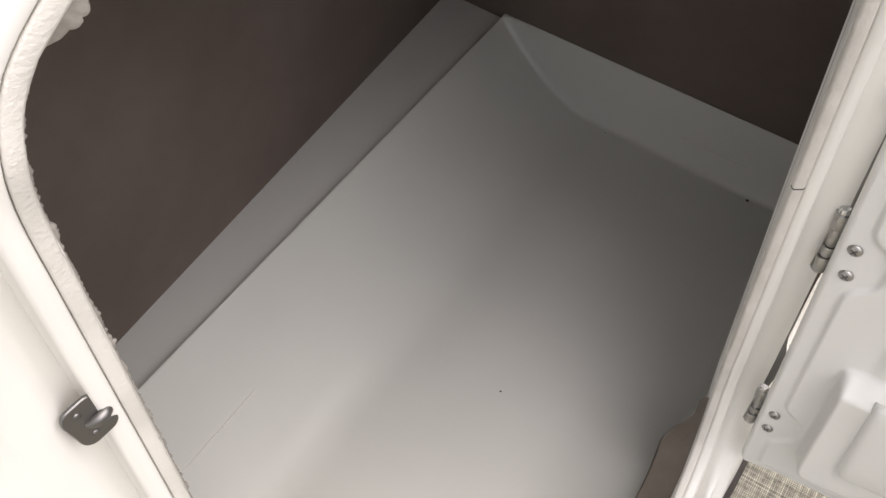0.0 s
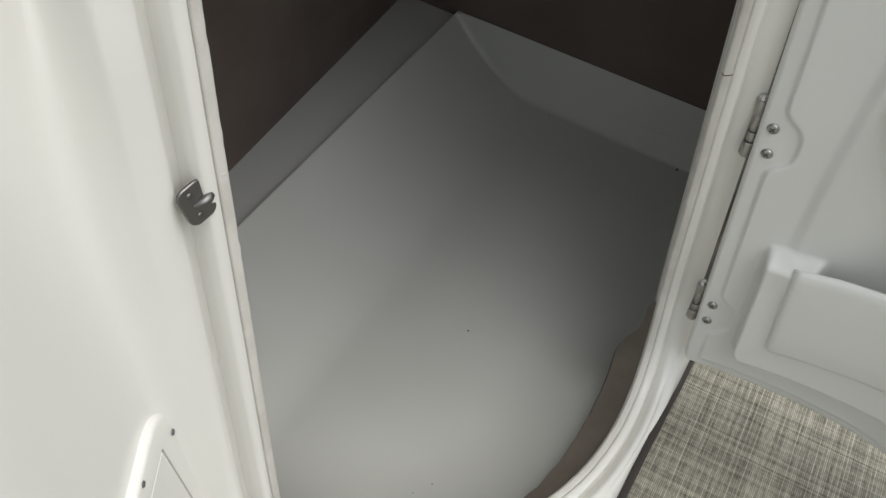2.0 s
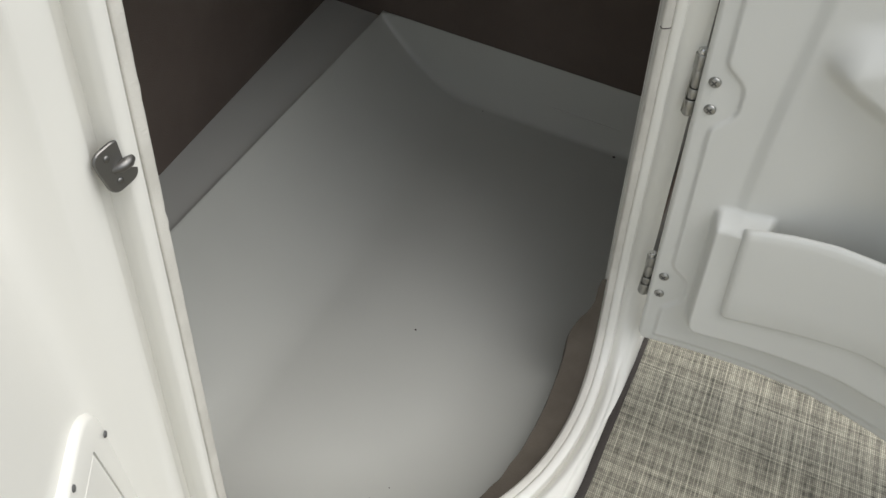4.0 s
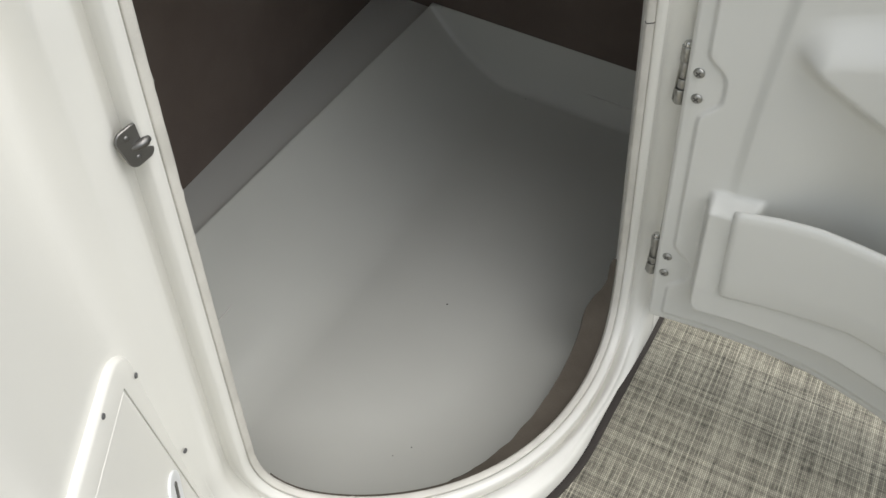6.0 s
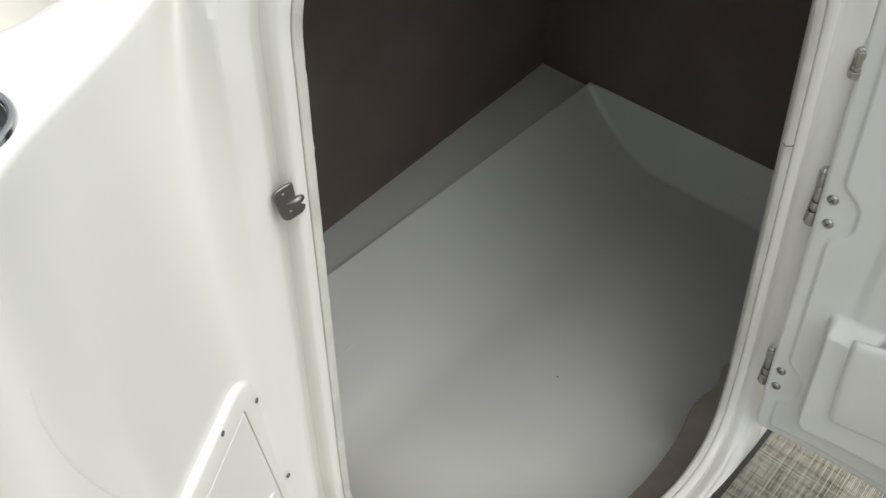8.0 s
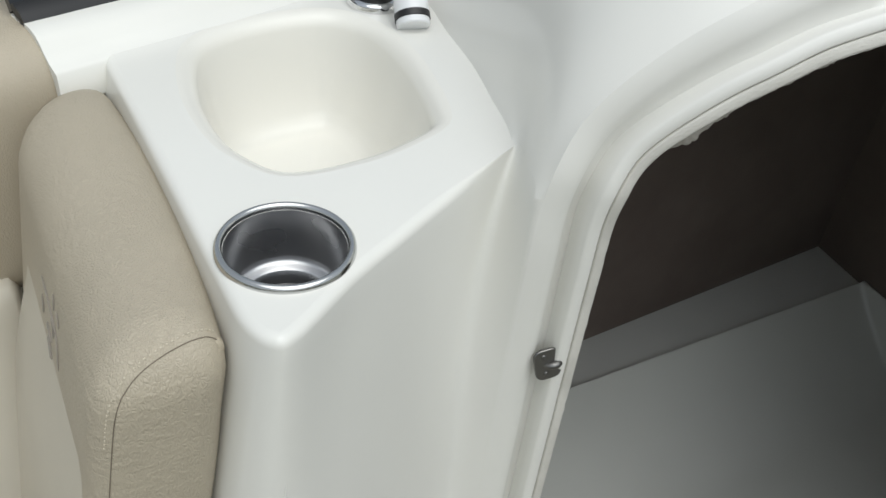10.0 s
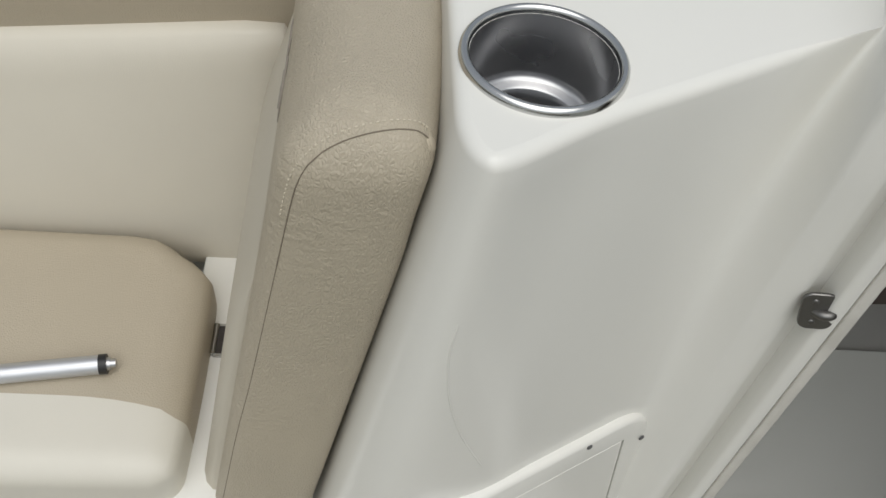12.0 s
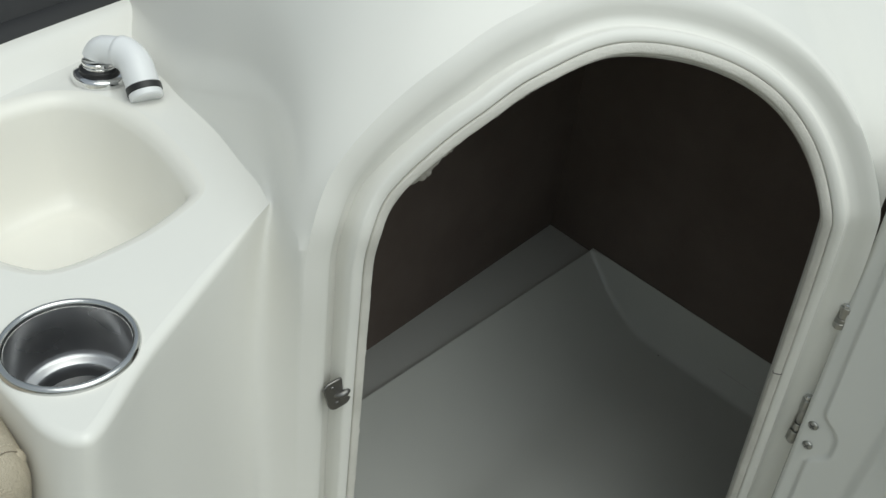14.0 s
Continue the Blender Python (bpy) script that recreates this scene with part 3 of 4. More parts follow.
# foot of the wall beyond the frame's lower corner
corner_end = FRAME_END[index_at(0.30, left=False)]
wall_foot = []
for t in np.linspace(0.0, 0.4, 9):
    start = Vector((corner_end.x, corner_end.y, 0.20)).lerp(Vector((0.85, 0.98, 0.20)), t) + Vector((0.002, -0.002, 0))
    near = BASE[base_index(start)]
    foot = Vector((near.x, near.y, FLOOR_Z + 0.0025))
    wall_foot.append(bezier(start, start + Vector((0, 0, -0.03)), foot + Vector((0, 0, 0.03)), foot, 8))
skirt = part("sill_skirt", joined(loft(skirt_rows), loft(wall_foot)), WHITE, sharp=60)
tagged(skirt, "white moulded foot of the door sill on the floor", "sill", kind="structure")

# wall to the right of the frame, running forward along the boat
right_rows = []
for i in range(i1, index_at(0.30, left=False) + 1):
    start = FRAME_END[i]
    far = Vector((0.85, 0.98, start.z))
    right_rows.append([start + (far - start) * t for t in np.linspace(0, 1, 8)])
for z in (0.25, 0.18, 0.09):
    start = FRAME_END[index_at(0.30, left=False)].copy()
    start.z = z
    far = Vector((0.85, 0.98, z))
    right_rows.append([start + (far - start) * t for t in np.linspace(0, 1, 8)])
wall_east = part("wall_east", loft(right_rows), WHITE, sharp=60)
tagged(wall_east, "white moulded side wall beside the door frame", "wall", kind="structure")

# black strip drawn in place of the deep shade behind the hinges
gap_shade_rows = []
for i in range(i1, index_at(0.30, left=False) + 1):
    p = FRAME_END[i]
    d = (Vector((0.85, 0.98, p.z)) - p).normalized()
    side = Vector((d.y, -d.x, 0))
    gap_shade_rows.append([p + d * w + side * h for w, h in ((0.0005, 0.0), (0.001, 0.002), (0.006, 0.003), (0.05, 0.003), (0.052, 0.0))])
seal = part("gap_shade_strip", loft(gap_shade_rows), BLACK)
tagged(seal, "black strip standing in for the shade in the gap behind the hinges", "seal", kind="structure")

# ---- counter top with its sink ----
SINK = catmull([(-0.640, 0.262), (-0.588, 0.202), (-0.528, 0.159), (-0.478, 0.140), (-0.422, 0.144), (-0.378, 0.205), (-0.358, 0.262), (-0.353, 0.300), (-0.365, 0.325),
                (-0.398, 0.362), (-0.453, 0.411), (-0.522, 0.447), (-0.586, 0.437), (-0.632, 0.372), (-0.650, 0.312)], 72, closed=True)
SINK_C = SINK.mean(0)
CUP = Vector((-0.369, 0.069, TOP_Z))


def scaled_ring(ring2, inset, z):
    out = []
    m = len(ring2)
    for i in range(m):
        d = ring2[(i + 1) % m] - ring2[i - 1]
        nrm = np.array([-d[1], d[0]]) / np.linalg.norm(d)
        if nrm @ (SINK_C - ring2[i]) < 0:
            nrm = -nrm
        q = ring2[i] + nrm * inset
        out.append(Vector((q[0], q[1], z)))
    return out


def filled(outline, holes):
    bm = bmesh.new()
    for pts in [outline] + holes:
        vs = [bm.verts.new(p) for p in pts]
        for i in range(len(vs)):
            bm.edges.new((vs[i], vs[(i + 1) % len(vs)]))
    bmesh.ops.triangle_fill(bm, use_beauty=True, edges=list(bm.edges), normal=(0, 0, 1))
    bm.verts.index_update()
    out = [v.co.copy() for v in bm.verts], [tuple(v.index for v in f.verts) for f in bm.faces]
    bm.free()
    return out


back_edge = [Vector(t) for t in targets[1:] if t[0] > -0.585 and t[1] < 0.7] + [Vector((-0.72, 0.66, TOP_Z)), Vector((-0.90, 0.45, TOP_Z))]
outline = [Vector((p.x, p.y, TOP_Z)) for p in COUNTER_EDGE] + back_edge
cup_hole = [CUP + Vector((0.046 * math.cos(a), 0.046 * math.sin(a), 0)) for a in np.linspace(0, 2 * math.pi, 40, endpoint=False)]
sink_hole = [Vector((p[0], p[1], TOP_Z)) for p in SINK]
part("countertop", filled(outline, [cup_hole, sink_hole]), WHITE, console, sharp=30)
sink_rows = [[Vector((p[0], p[1], TOP_Z)) for p in SINK]]
for a in (12, 25, 40, 55, 70, 80):
    sink_rows.append(scaled_ring(SINK, 0.019 * math.sin(radians(a)), TOP_Z - 0.019 * (1 - math.cos(radians(a)))))
for inset, depth in ((0.0215, 0.034), (0.026, 0.062), (0.032, 0.09), (0.038, 0.108), (0.045, 0.119), (0.053, 0.1255)):
    sink_rows.append(scaled_ring(SINK, inset, TOP_Z - depth))
last = sink_rows[-1]
mid = Vector((SINK_C[0], SINK_C[1], TOP_Z - 0.136))
for t in (0.1, 0.3, 0.6, 0.85):
    sink_rows.append([p.lerp(mid, t) for p in last])
n_s = len(sink_rows[0])
v_s, f_s = loft(sink_rows, close=True)
v_s.append(mid)
f_s += [(len(v_s) - 1 - n_s + k, len(v_s) - 1 - n_s + (k + 1) % n_s, len(v_s) - 1) for k in range(n_s)]
basin = part("sink_basin", (v_s, f_s), SINKWHITE, console, "cream moulded sink basin with rounded corners", sharp=80)

# curb behind the counter
curb_line = smooth_line([(-0.7215, 0.165, 0), (-0.711, 0.20, 0), (-0.702, 0.232, 0), (-0.690, 0.27, 0), (-0.655, 0.384, 0), (-0.632, 0.47, 0), (-0.574, 0.64, 0), (-0.50, 0.84, 0)], 40)
curb_rows = []
for i, p in enumerate(curb_line):
    d = (curb_line[min(i + 1, 39)] - curb_line[max(i - 1, 0)]).normalized()
    side = Vector((-d.y, d.x, 0))
    curb_rows.append([p + side * w + Vector((0, 0, z)) for w, z in ((-0.031, TOP_Z - 0.004 - 0.03 * (1 - step(i, 4, 8))), (-0.030, TOP_Z - 0.003), (-0.024, TOP_Z + 0.0005), (-0.018, TOP_Z + 0.004), (-0.011, TOP_Z + 0.011), (-0.004, TOP_Z + 0.020), (0.003, TOP_Z + 0.0255), (0.011, TOP_Z + 0.0285), (0.03, TOP_Z + 0.030), (0.05, TOP_Z + 0.028), (0.055, TOP_Z - 0.01))])
part("rear_curb", loft(curb_rows, cap=True), WHITE, console, sharp=60)

# black side window behind the curb
window = thing("window_1", (-0.75, 0.45, 1.0), "black framed side window with dark tinted glass", "window", kind="structure")
win_rows = []
for i, p in enumerate(curb_line):
    d = (curb_line[min(i + 1, 39)] - curb_line[max(i - 1, 0)]).normalized()
    side = Vector((-d.y, d.x, 0))
    win_rows.append([p + side * w + Vector((0, 0, z)) for w, z in ((0.026, TOP_Z + 0.012), (0.022, TOP_Z + 0.030), (0.028, TOP_Z + 0.038), (0.042, TOP_Z + 0.042), (0.048, TOP_Z + 0.038))])
part("window_frame", loft(win_rows, cap=True), BLACK, window)
glass_rows = []
for i, p in enumerate(curb_line):
    d = (curb_line[min(i + 1, 39)] - curb_line[max(i - 1, 0)]).normalized()
    side = Vector((-d.y, d.x, 0))
    glass_rows.append([p + side * w + Vector((0, 0, z)) for w, z in ((0.044, TOP_Z + 0.034), (0.086, TOP_Z + 0.12), (0.13, TOP_Z + 0.21), (0.136, TOP_Z + 0.21), (0.052, TOP_Z + 0.028))])
part("pane", loft(glass_rows, cap=True), DARKGLASS, window)

# ---- cup holder ----
cup = thing("cup_holder", CUP, "polished stainless steel cup holder sunk in the white counter", "cup holder")
part("rim", lathe([(0.0462, -0.004), (0.0462, 0.002), (0.0468, 0.0038), (0.0480, 0.0050), (0.0496, 0.0052), (0.0511, 0.0044), (0.0522, 0.0028), (0.0527, 0.0)], CUP, n=72), STEEL, cup)
bowl = part("bowl", lathe([(0.0463, 0.002), (0.0458, -0.010), (0.0450, -0.030), (0.0441, -0.044), (0.0430, -0.0485), (0.0400, -0.0505), (0.0352, -0.0510), (0.0338, -0.0525), (0.0333, -0.060), (0.0326, -0.066)], CUP, n=72), BOWLSTEEL, cup, sharp=60)
# much darker steel than the bowl: the recess's shade is in the colour
part("bowl_floor", lathe([(0.0328, -0.0645), (0.026, -0.0655), (0.0235, -0.0655), (0.0225, -0.0635), (0.0205, -0.0635), (0.0195, -0.0658), (0.007, -0.0662), (0.0001, -0.0662)], CUP, n=56), SHADESTEEL, bowl, "recessed steel bottom with its shade put into the colour", sharp=60)

# ---- faucet ----
FAU = Vector((-0.549, 0.485, TOP_Z))
faucet = thing("faucet", FAU, "white folding elbow faucet on a round chrome base", "faucet")
part("base", lathe([(0.0315, 0), (0.0315, 0.0065), (0.0305, 0.0085), (0.0285, 0.0098), (0.018, 0.0102), (0.017, 0.010)], FAU, n=48), CHROME, faucet)
part("collar", lathe([(0.0225, 0.0098), (0.0225, 0.0145), (0.0205, 0.016), (0.0165, 0.0162), (0.0165, 0.020)], FAU, n=36), BLACK, faucet)
part("swivel", lathe([(0.0185, 0.016), (0.0185, 0.0185), (0.0172, 0.0195), (0.0185, 0.0205), (0.0185, 0.023), (0.0168, 0.0242)], FAU, n=36), CHROME, faucet)
arm_path = catmull([FAU + Vector((-0.001, 0.0, 0.022)), FAU + Vector((-0.001, 0.001, 0.028)), FAU + Vector((0.006, 0.001, 0.0355)), FAU + Vector((0.020, -0.001, 0.0385)), FAU + Vector((0.031, -0.003, 0.0390))], 18)
part("arm", tube(arm_path, [0.0155] + [0.0165] * 17, 28), WHITEPLASTIC, faucet)
SPOUT = [FAU + Vector(q) for q in ((0.024, -0.002, 0.0392), (0.036, -0.004, 0.0382), (0.049, -0.011, 0.0325), (0.058, -0.020, 0.0225), (0.0645, -0.027, 0.0135))]
tip = SPOUT[-1]
down = (tip - SPOUT[-2]).normalized()
part("spout", tube(catmull(SPOUT, 24), [0.0165, 0.0182] + [0.0190] * 22, 28), WHITEPLASTIC, faucet)
part("band", tube([tip - down * 0.001, tip + down * 0.0060], 0.0197, 28), BLACK, faucet)
part("nozzle", tube([tip + down * 0.0065, tip + down * 0.0125, tip + down * 0.014], [0.0186, 0.0184, 0.0170], 28), WHITEPLASTIC, faucet)

# ---- hatch in the counter's flat face ----
HN = Vector((0.994, -0.09, 0.067)).normalized()
HC = Vector((-0.260, 0.193, 0.530)) - HN * 0.0085
h_y = (Vector((-0.271, 0.066, 0.526)) - HN * 0.0085 - HC).normalized()
h_z = (Vector((-0.237, 0.223, 0.233)) - HN * 0.0085 - HC).normalized()
hatch = thing("access_hatch", HC + HN * 0.0, "white plastic access hatch with raised rounded surround", "hatch")
m_h = axes_at(HC, h_y, HN)
down_l = m_h.to_3x3().inverted() @ h_z
dv = np.array([down_l.x, down_l.y])
dv /= np.linalg.norm(dv)
hu = np.array([1.0, 0.0])


def hatch_pts(w, l, grow, r):
    """The hatch outline, grown outwards from its door by a margin."""
    c = [np.array([0.0, 0.0]), hu * w, hu * w + dv * l, dv * l]
    c = [c[0] - hu * grow - dv * grow, c[1] + hu * grow - dv * grow, c[2] + hu * grow + dv * grow, c[3] - hu * grow + dv * grow]
    pts = []
    for i in range(4):
        p, a, b = c[i], c[i - 1], c[(i + 1) % 4]
        da, db = (a - p) / np.linalg.norm(a - p), (b - p) / np.linalg.norm(b - p)
        for t in np.linspace(0, 1, 8):
            pts.append(p + da * r * (1 - t) ** 2 + db * r * t**2)
    return pts


W_H, L_H = 0.20, 0.33
rows = []
for grow, r, z in ((0.036, 0.046, -0.02), (0.0355, 0.046, 0.004), (0.033, 0.044, 0.0075), (0.030, 0.042, 0.0085), (0.0012, 0.003, 0.0085), (0.0012, 0.003, 0.003)):
    rows.append([m_h @ Vector((p[0], p[1], z)) for p in hatch_pts(W_H, L_H, grow, r)])
part("surround", loft(rows, close=True), WHITE, hatch)
rows = []
for grow, r, z in ((-0.0006, 0.003, 0.0), (-0.0006, 0.003, 0.0074), (-0.0016, 0.003, 0.0084)):
    rows.append([m_h @ Vector((p[0], p[1], z)) for p in hatch_pts(W_H, L_H, grow, r)])
panel = part("panel", loft(rows, close=True, cap=True), WHITE, hatch)
for k, p in enumerate(((-0.257, 0.22, 0.515), (-0.266, 0.145, 0.556))):
    q = Vector(p)
    q = q - HN * (q - HC).dot(HN) + HN * 0.0088
    screw("screw", q, HN, 0.0032, hatch, SCREWHOLE)
screw("screw", Vector((-0.2385, 0.2262, 0.3604)), (0.88, -0.46, 0.07), 0.0032, hatch, SCREWHOLE)
kn = Vector((-0.2488, 0.1806, 0.340))
kn = kn - HN * (kn - HC).dot(HN) + HN * 0.0084
m_k = axes_at(kn, h_z, HN) @ Matrix.Rotation(radians(-28), 4, "Z")
latch = part("latch", plate(round_rect(0.066, 0.034, 0.0169), 0.003, m_k), WHITEPLASTIC, hatch, "white plastic twist latch")
part("latch_slot", plate(round_rect(0.026, 0.006, 0.0029), 0.0012, m_k @ Matrix.Translation((-0.008, 0, 0.003))), DULL, latch)
part("latch_tab", plate(round_rect(0.012, 0.012, 0.005), 0.004, m_k @ Matrix.Translation((0.014, 0, 0.003))), WHITEPLASTIC, latch)

# ---- strike plate on the frame ----
ST, SL, SB = Vector((-0.197, 0.272, 0.789)), Vector((-0.2145, 0.2545, 0.784)), Vector((-0.2095, 0.2510, 0.757))
s_x = (ST - SL).normalized()
s_n = s_x.cross((SL - SB).normalized()).normalized()
if s_n.dot(Vector((0.7, -0.7, 0))) < 0:
    s_n = -s_n
m_s = axes_at((ST + SB) * 0.5 + s_n * 0.001, s_x, s_n)
strike = thing("strike_plate", m_s.translation, "dark grey metal strike plate screwed to the door frame", "strike plate")
part("plate", plate(round_rect(0.027, 0.035, 0.0085), 0.0028, m_s), DULL, strike)
part("tongue", tube([m_s @ Vector(q) for q in ((-0.003, -0.001, 0.001), (0.001, -0.001, 0.0045), (0.0045, -0.001, 0.0052), (0.0085, -0.001, 0.0050), (0.0110, -0.001, 0.0036), (0.0120, -0.001, 0.001))], [0.0026, 0.0036, 0.0040, 0.0042, 0.0038, 0.0030], 16), DULL, strike)
for y in (0.010, -0.010):
    screw("screw", m_s @ Vector((-0.003, y, 0.0025)), s_n, 0.0027, strike, DULL)

# ---- the open door ----
D_H = Vector((0.42, 0.526, 0))
D_A = Vector((0.779, -0.627, 0))
D_N = Vector((-0.627, -0.779, 0))
DOOR_W = 0.60


def door_base(a, z):
    sag = 0.024 * (1 - ((a - 0.2) / 0.2) ** 2) - 0.0
    return 0.0485 + 0.082 * (z - 0.349) - max(-0.06, sag) * (1.0 if a > 0 else 0.6)


def door_edge(z):
    """Where the hinge edge of the door lies at a height."""
    return 0.004 - 0.045 * (z - 0.21)


def door_low(a):
    """The door's lower edge."""
    return float(np.interp(a, (-0.05, 0.0, 0.08, 0.168, 0.25, 0.39, 0.6), (0.205, 0.205, 0.205, 0.206, 0.206, 0.190, 0.14)))


def pocket_top(a):
    return float(np.interp(a, (0.05, 0.093, 0.14, 0.187, 0.302, 0.45, 0.6), (0.495, 0.502, 0.512, 0.518, 0.515, 0.495, 0.46)))


def pocket_foot(a):
    return float(np.interp(a, (0.0, 0.07, 0.157, 0.26, 0.373, 0.5, 0.6), (0.258, 0.260, 0.268, 0.276, 0.262, 0.23, 0.20)))


def pocket_low(a):
    return float(np.interp(a, (0.08, 0.105, 0.264, 0.354, 0.6), (0.340, 0.343, 0.370, 0.361, 0.30)))


def door_relief(a, z):
    low = door_low(a)
    h = 0.0
    # flat rim by the hinges, stepping back to the panel along a line that swings round the screws
    swing = 0.024 * sum(math.exp(-(((z - c) / 0.034) ** 4)) for c in (0.649, 0.331))
    line = door_edge(z) + 0.020 + swing
    rimstep = step(a, line, line + 0.007) * step(z, low + 0.016, low + 0.024)
    h += 0.0045 * rimstep
    crease = door_edge(z) + 0.078 + 0.02 * step(z, 0.52, 0.9)
    h += 0.006 * step(a, crease - 0.004, crease + 0.014) * step(z, 0.40, 0.60)
    # box round the pocket, its inside hollow behind the separate front panel
    foot, top = pocket_foot(a), pocket_top(a)
    across, above = (a - 0.044 - 0.05 * max(0, 0.5 - z)) / 0.014, (z - foot) / 0.030
    nook = 1.7
    inside = step(nook - math.hypot(nook - across, nook - above) if across < nook and above < nook else min(across, above), 0, 1)
    block_top = 0.487 + 0.10 * (a - 0.05)
    upper = 1 - step(z, block_top - 0.006, block_top + 0.014)
    hollow = step(a, 0.108, 0.118) * step(z, pocket_low(a) + 0.010, pocket_low(a) + 0.022)
    h += 0.030 * inside * upper * (1 - hollow)
    h -= 0.034 * step(a, 0.10, 0.22) * step(z, pocket_low(a) + 0.010, pocket_low(a) + 0.022) * (1 - step(z, top - 0.02, top + 0.20))
    # upper bulge, a wedge that widens away from the hinges
    lower_line = z - (0.716 - 0.54 * (a - 0.092))
    upper_line = (0.762 + 0.36 * (a - 0.092)) - z
    h += 0.026 * step(lower_line, -0.006, 0.026) * step(upper_line, -0.010, 0.050) * step(a, 0.082, 0.130)
    # rounded outer edge
    edge = min(a - door_edge(z), z - low, DOOR_W - a, 1.08 - z)
    h -= 0.010 * (1 - math.sqrt(max(0.0, 1 - (1 - min(1, max(0, edge) / 0.008)) ** 2)))
    return h


def door_point(a, z, h):
    p = D_H + D_A * a + D_N * (door_base(a, z) + h)
    return Vector((p.x, p.y, z))


NA, NZ = 190, 260
inner_rows, outer_rows = [], []
for j in range(NZ):
    f = j / (NZ - 1)
    row, orow = [], []
    for i in range(NA):
        g = i / (NA - 1)
        g = 0.62 * g * g + 0.38 * g
        a_line = door_edge(0.21) + (DOOR_W - door_edge(0.21)) * g
        z = door_low(a_line) + (1.08 - door_low(a_line)) * f
        a = door_edge(z) + (DOOR_W - door_edge(z)) * g
        # round the lower hinge corner
        cut = 0.026
        ca, cz = a - door_edge(z), z - door_low(a)
        if ca < cut and cz < cut:
            dx, dz = cut - ca, cut - cz
            q = max(dx, dz) / max(1e-6, math.hypot(dx, dz))
            a, z = a + dx * (1 - q), z + dz * (1 - q)
        row.append(door_point(a, z, door_relief(a, z)))
        inset = min(a - door_edge(z), z - door_low(a), DOOR_W - a, 1.08 - z)
        orow.append(door_point(a, z, -0.022 - 0.032 * step(inset, 0.0, 0.07)))
    inner_rows.append(row)
    outer_rows.append(orow)
door = thing("door_1", (0.40, 0.50, 0.21), "open grey-white moulded door with storage pocket, standing ajar on hinges", "door", kind="structure")
door_vf = loft(inner_rows)
rim = [inner_rows[j][0] for j in range(NZ)] + [inner_rows[-1][i] for i in range(1, NA)] + [inner_rows[j][-1] for j in range(NZ - 2, -1, -1)] + [inner_rows[0][i] for i in range(NA - 2, 0, -1)]
rim2 = [outer_rows[j][0] for j in range(NZ)] + [outer_rows[-1][i] for i in range(1, NA)] + [outer_rows[j][-1] for j in range(NZ - 2, -1, -1)] + [outer_rows[0][i] for i in range(NA - 2, 0, -1)]
part("inner_skin", door_vf, DOORWHITE, door, sharp=70)
part("door_edge", loft([rim, rim2], close=True), DOORWHITE, door)
part("outer_skin", loft(outer_rows[::6] + [outer_rows[-1]]), WHITE, door)
# the pocket's front panel, a curved slab with rounded edges
pk_rows = []
for i in range(60):
    u = i / 59
    row = []
    lo_a, hi_a = 0.084, 0.52
    a_c = lo_a + (hi_a - lo_a) * u**1.3
    z_lo, z_hi = pocket_low(a_c), pocket_top(a_c)
    end = min(1.0, (a_c - lo_a) / 0.012)
    z_lo += 0.010 * (1 - math.sqrt(max(0, 1 - (1 - end) ** 2)))
    z_hi -= 0.012 * (1 - math.sqrt(max(0, 1 - (1 - end) ** 2)))
    h_face = 0.031 + 0.012 * math.sqrt(max(0, 1 - (1 - end) ** 2))
    for f, h in ((0.0, 0.022), (0.004, h_face - 0.004), (0.014, h_face - 0.0012), (0.04, h_face), (0.3, h_face), (0.6, h_face), (0.9, h_face), (0.965, h_face - 0.001), (0.99, h_face - 0.0035), (1.0, h_face - 0.007), (0.985, h_face - 0.0105), (0.9, h_face - 0.012), (0.5, h_face - 0.012)):
        z = z_lo + (z_hi - z_lo) * f
        a = a_c + 0.075 * (0.502 - z) * (1 - step(a_c, 0.1, 0.3))
        row.append(door_point(a, z, h))
    pk_rows.append(row)
part("pocket_panel", loft(pk_rows), DOORWHITE, door, sharp=60)
D_FACE = (D_N + Vector((0, 0, -0.082))).normalized()
for p in ((0.373, 0.468, 0.667), (0.377, 0.467, 0.631), (0.401, 0.479, 0.349), (0.402, 0.479, 0.314)):
    q = Vector(p)
    a = (q - D_H).dot(D_A)
    screw("screw", door_point(a, q.z, door_relief(a, q.z)), D_FACE, 0.0068, door, HINGESTEEL)


# lever handle on the door's outer side
m_l = axes_at(door_point(0.545, 0.72, -0.045), (0, 0, 1), D_N * -1)
handle = part("door_handle", plate([(0.055, 0.0), (0.02, 0.024), (-0.03, 0.024), (-0.055, 0.0), (-0.03, -0.024), (0.02, -0.024)], 0.004, m_l), CHROME, door, "chrome lever handle with black grips")
part("grip", rbox((0.03, 0.032, 0.02), 0.004, m_l @ Matrix.Translation((0.018, 0, 0.014))), BLACK, handle)
part("grip", rbox((0.028, 0.034, 0.022), 0.006, m_l @ Matrix.Translation((-0.024, 0, 0.015))), BLACK, handle)
part("lever", tube([m_l @ Vector(q) for q in catmull([(0.012, 0.0, 0.03), (-0.008, -0.004, 0.036), (-0.022, -0.026, 0.038), (-0.027, -0.060, 0.036), (-0.024, -0.085, 0.03)], 20)], [0.006] * 8 + [0.0065] * 11 + [0.004], 12), CHROME, handle)


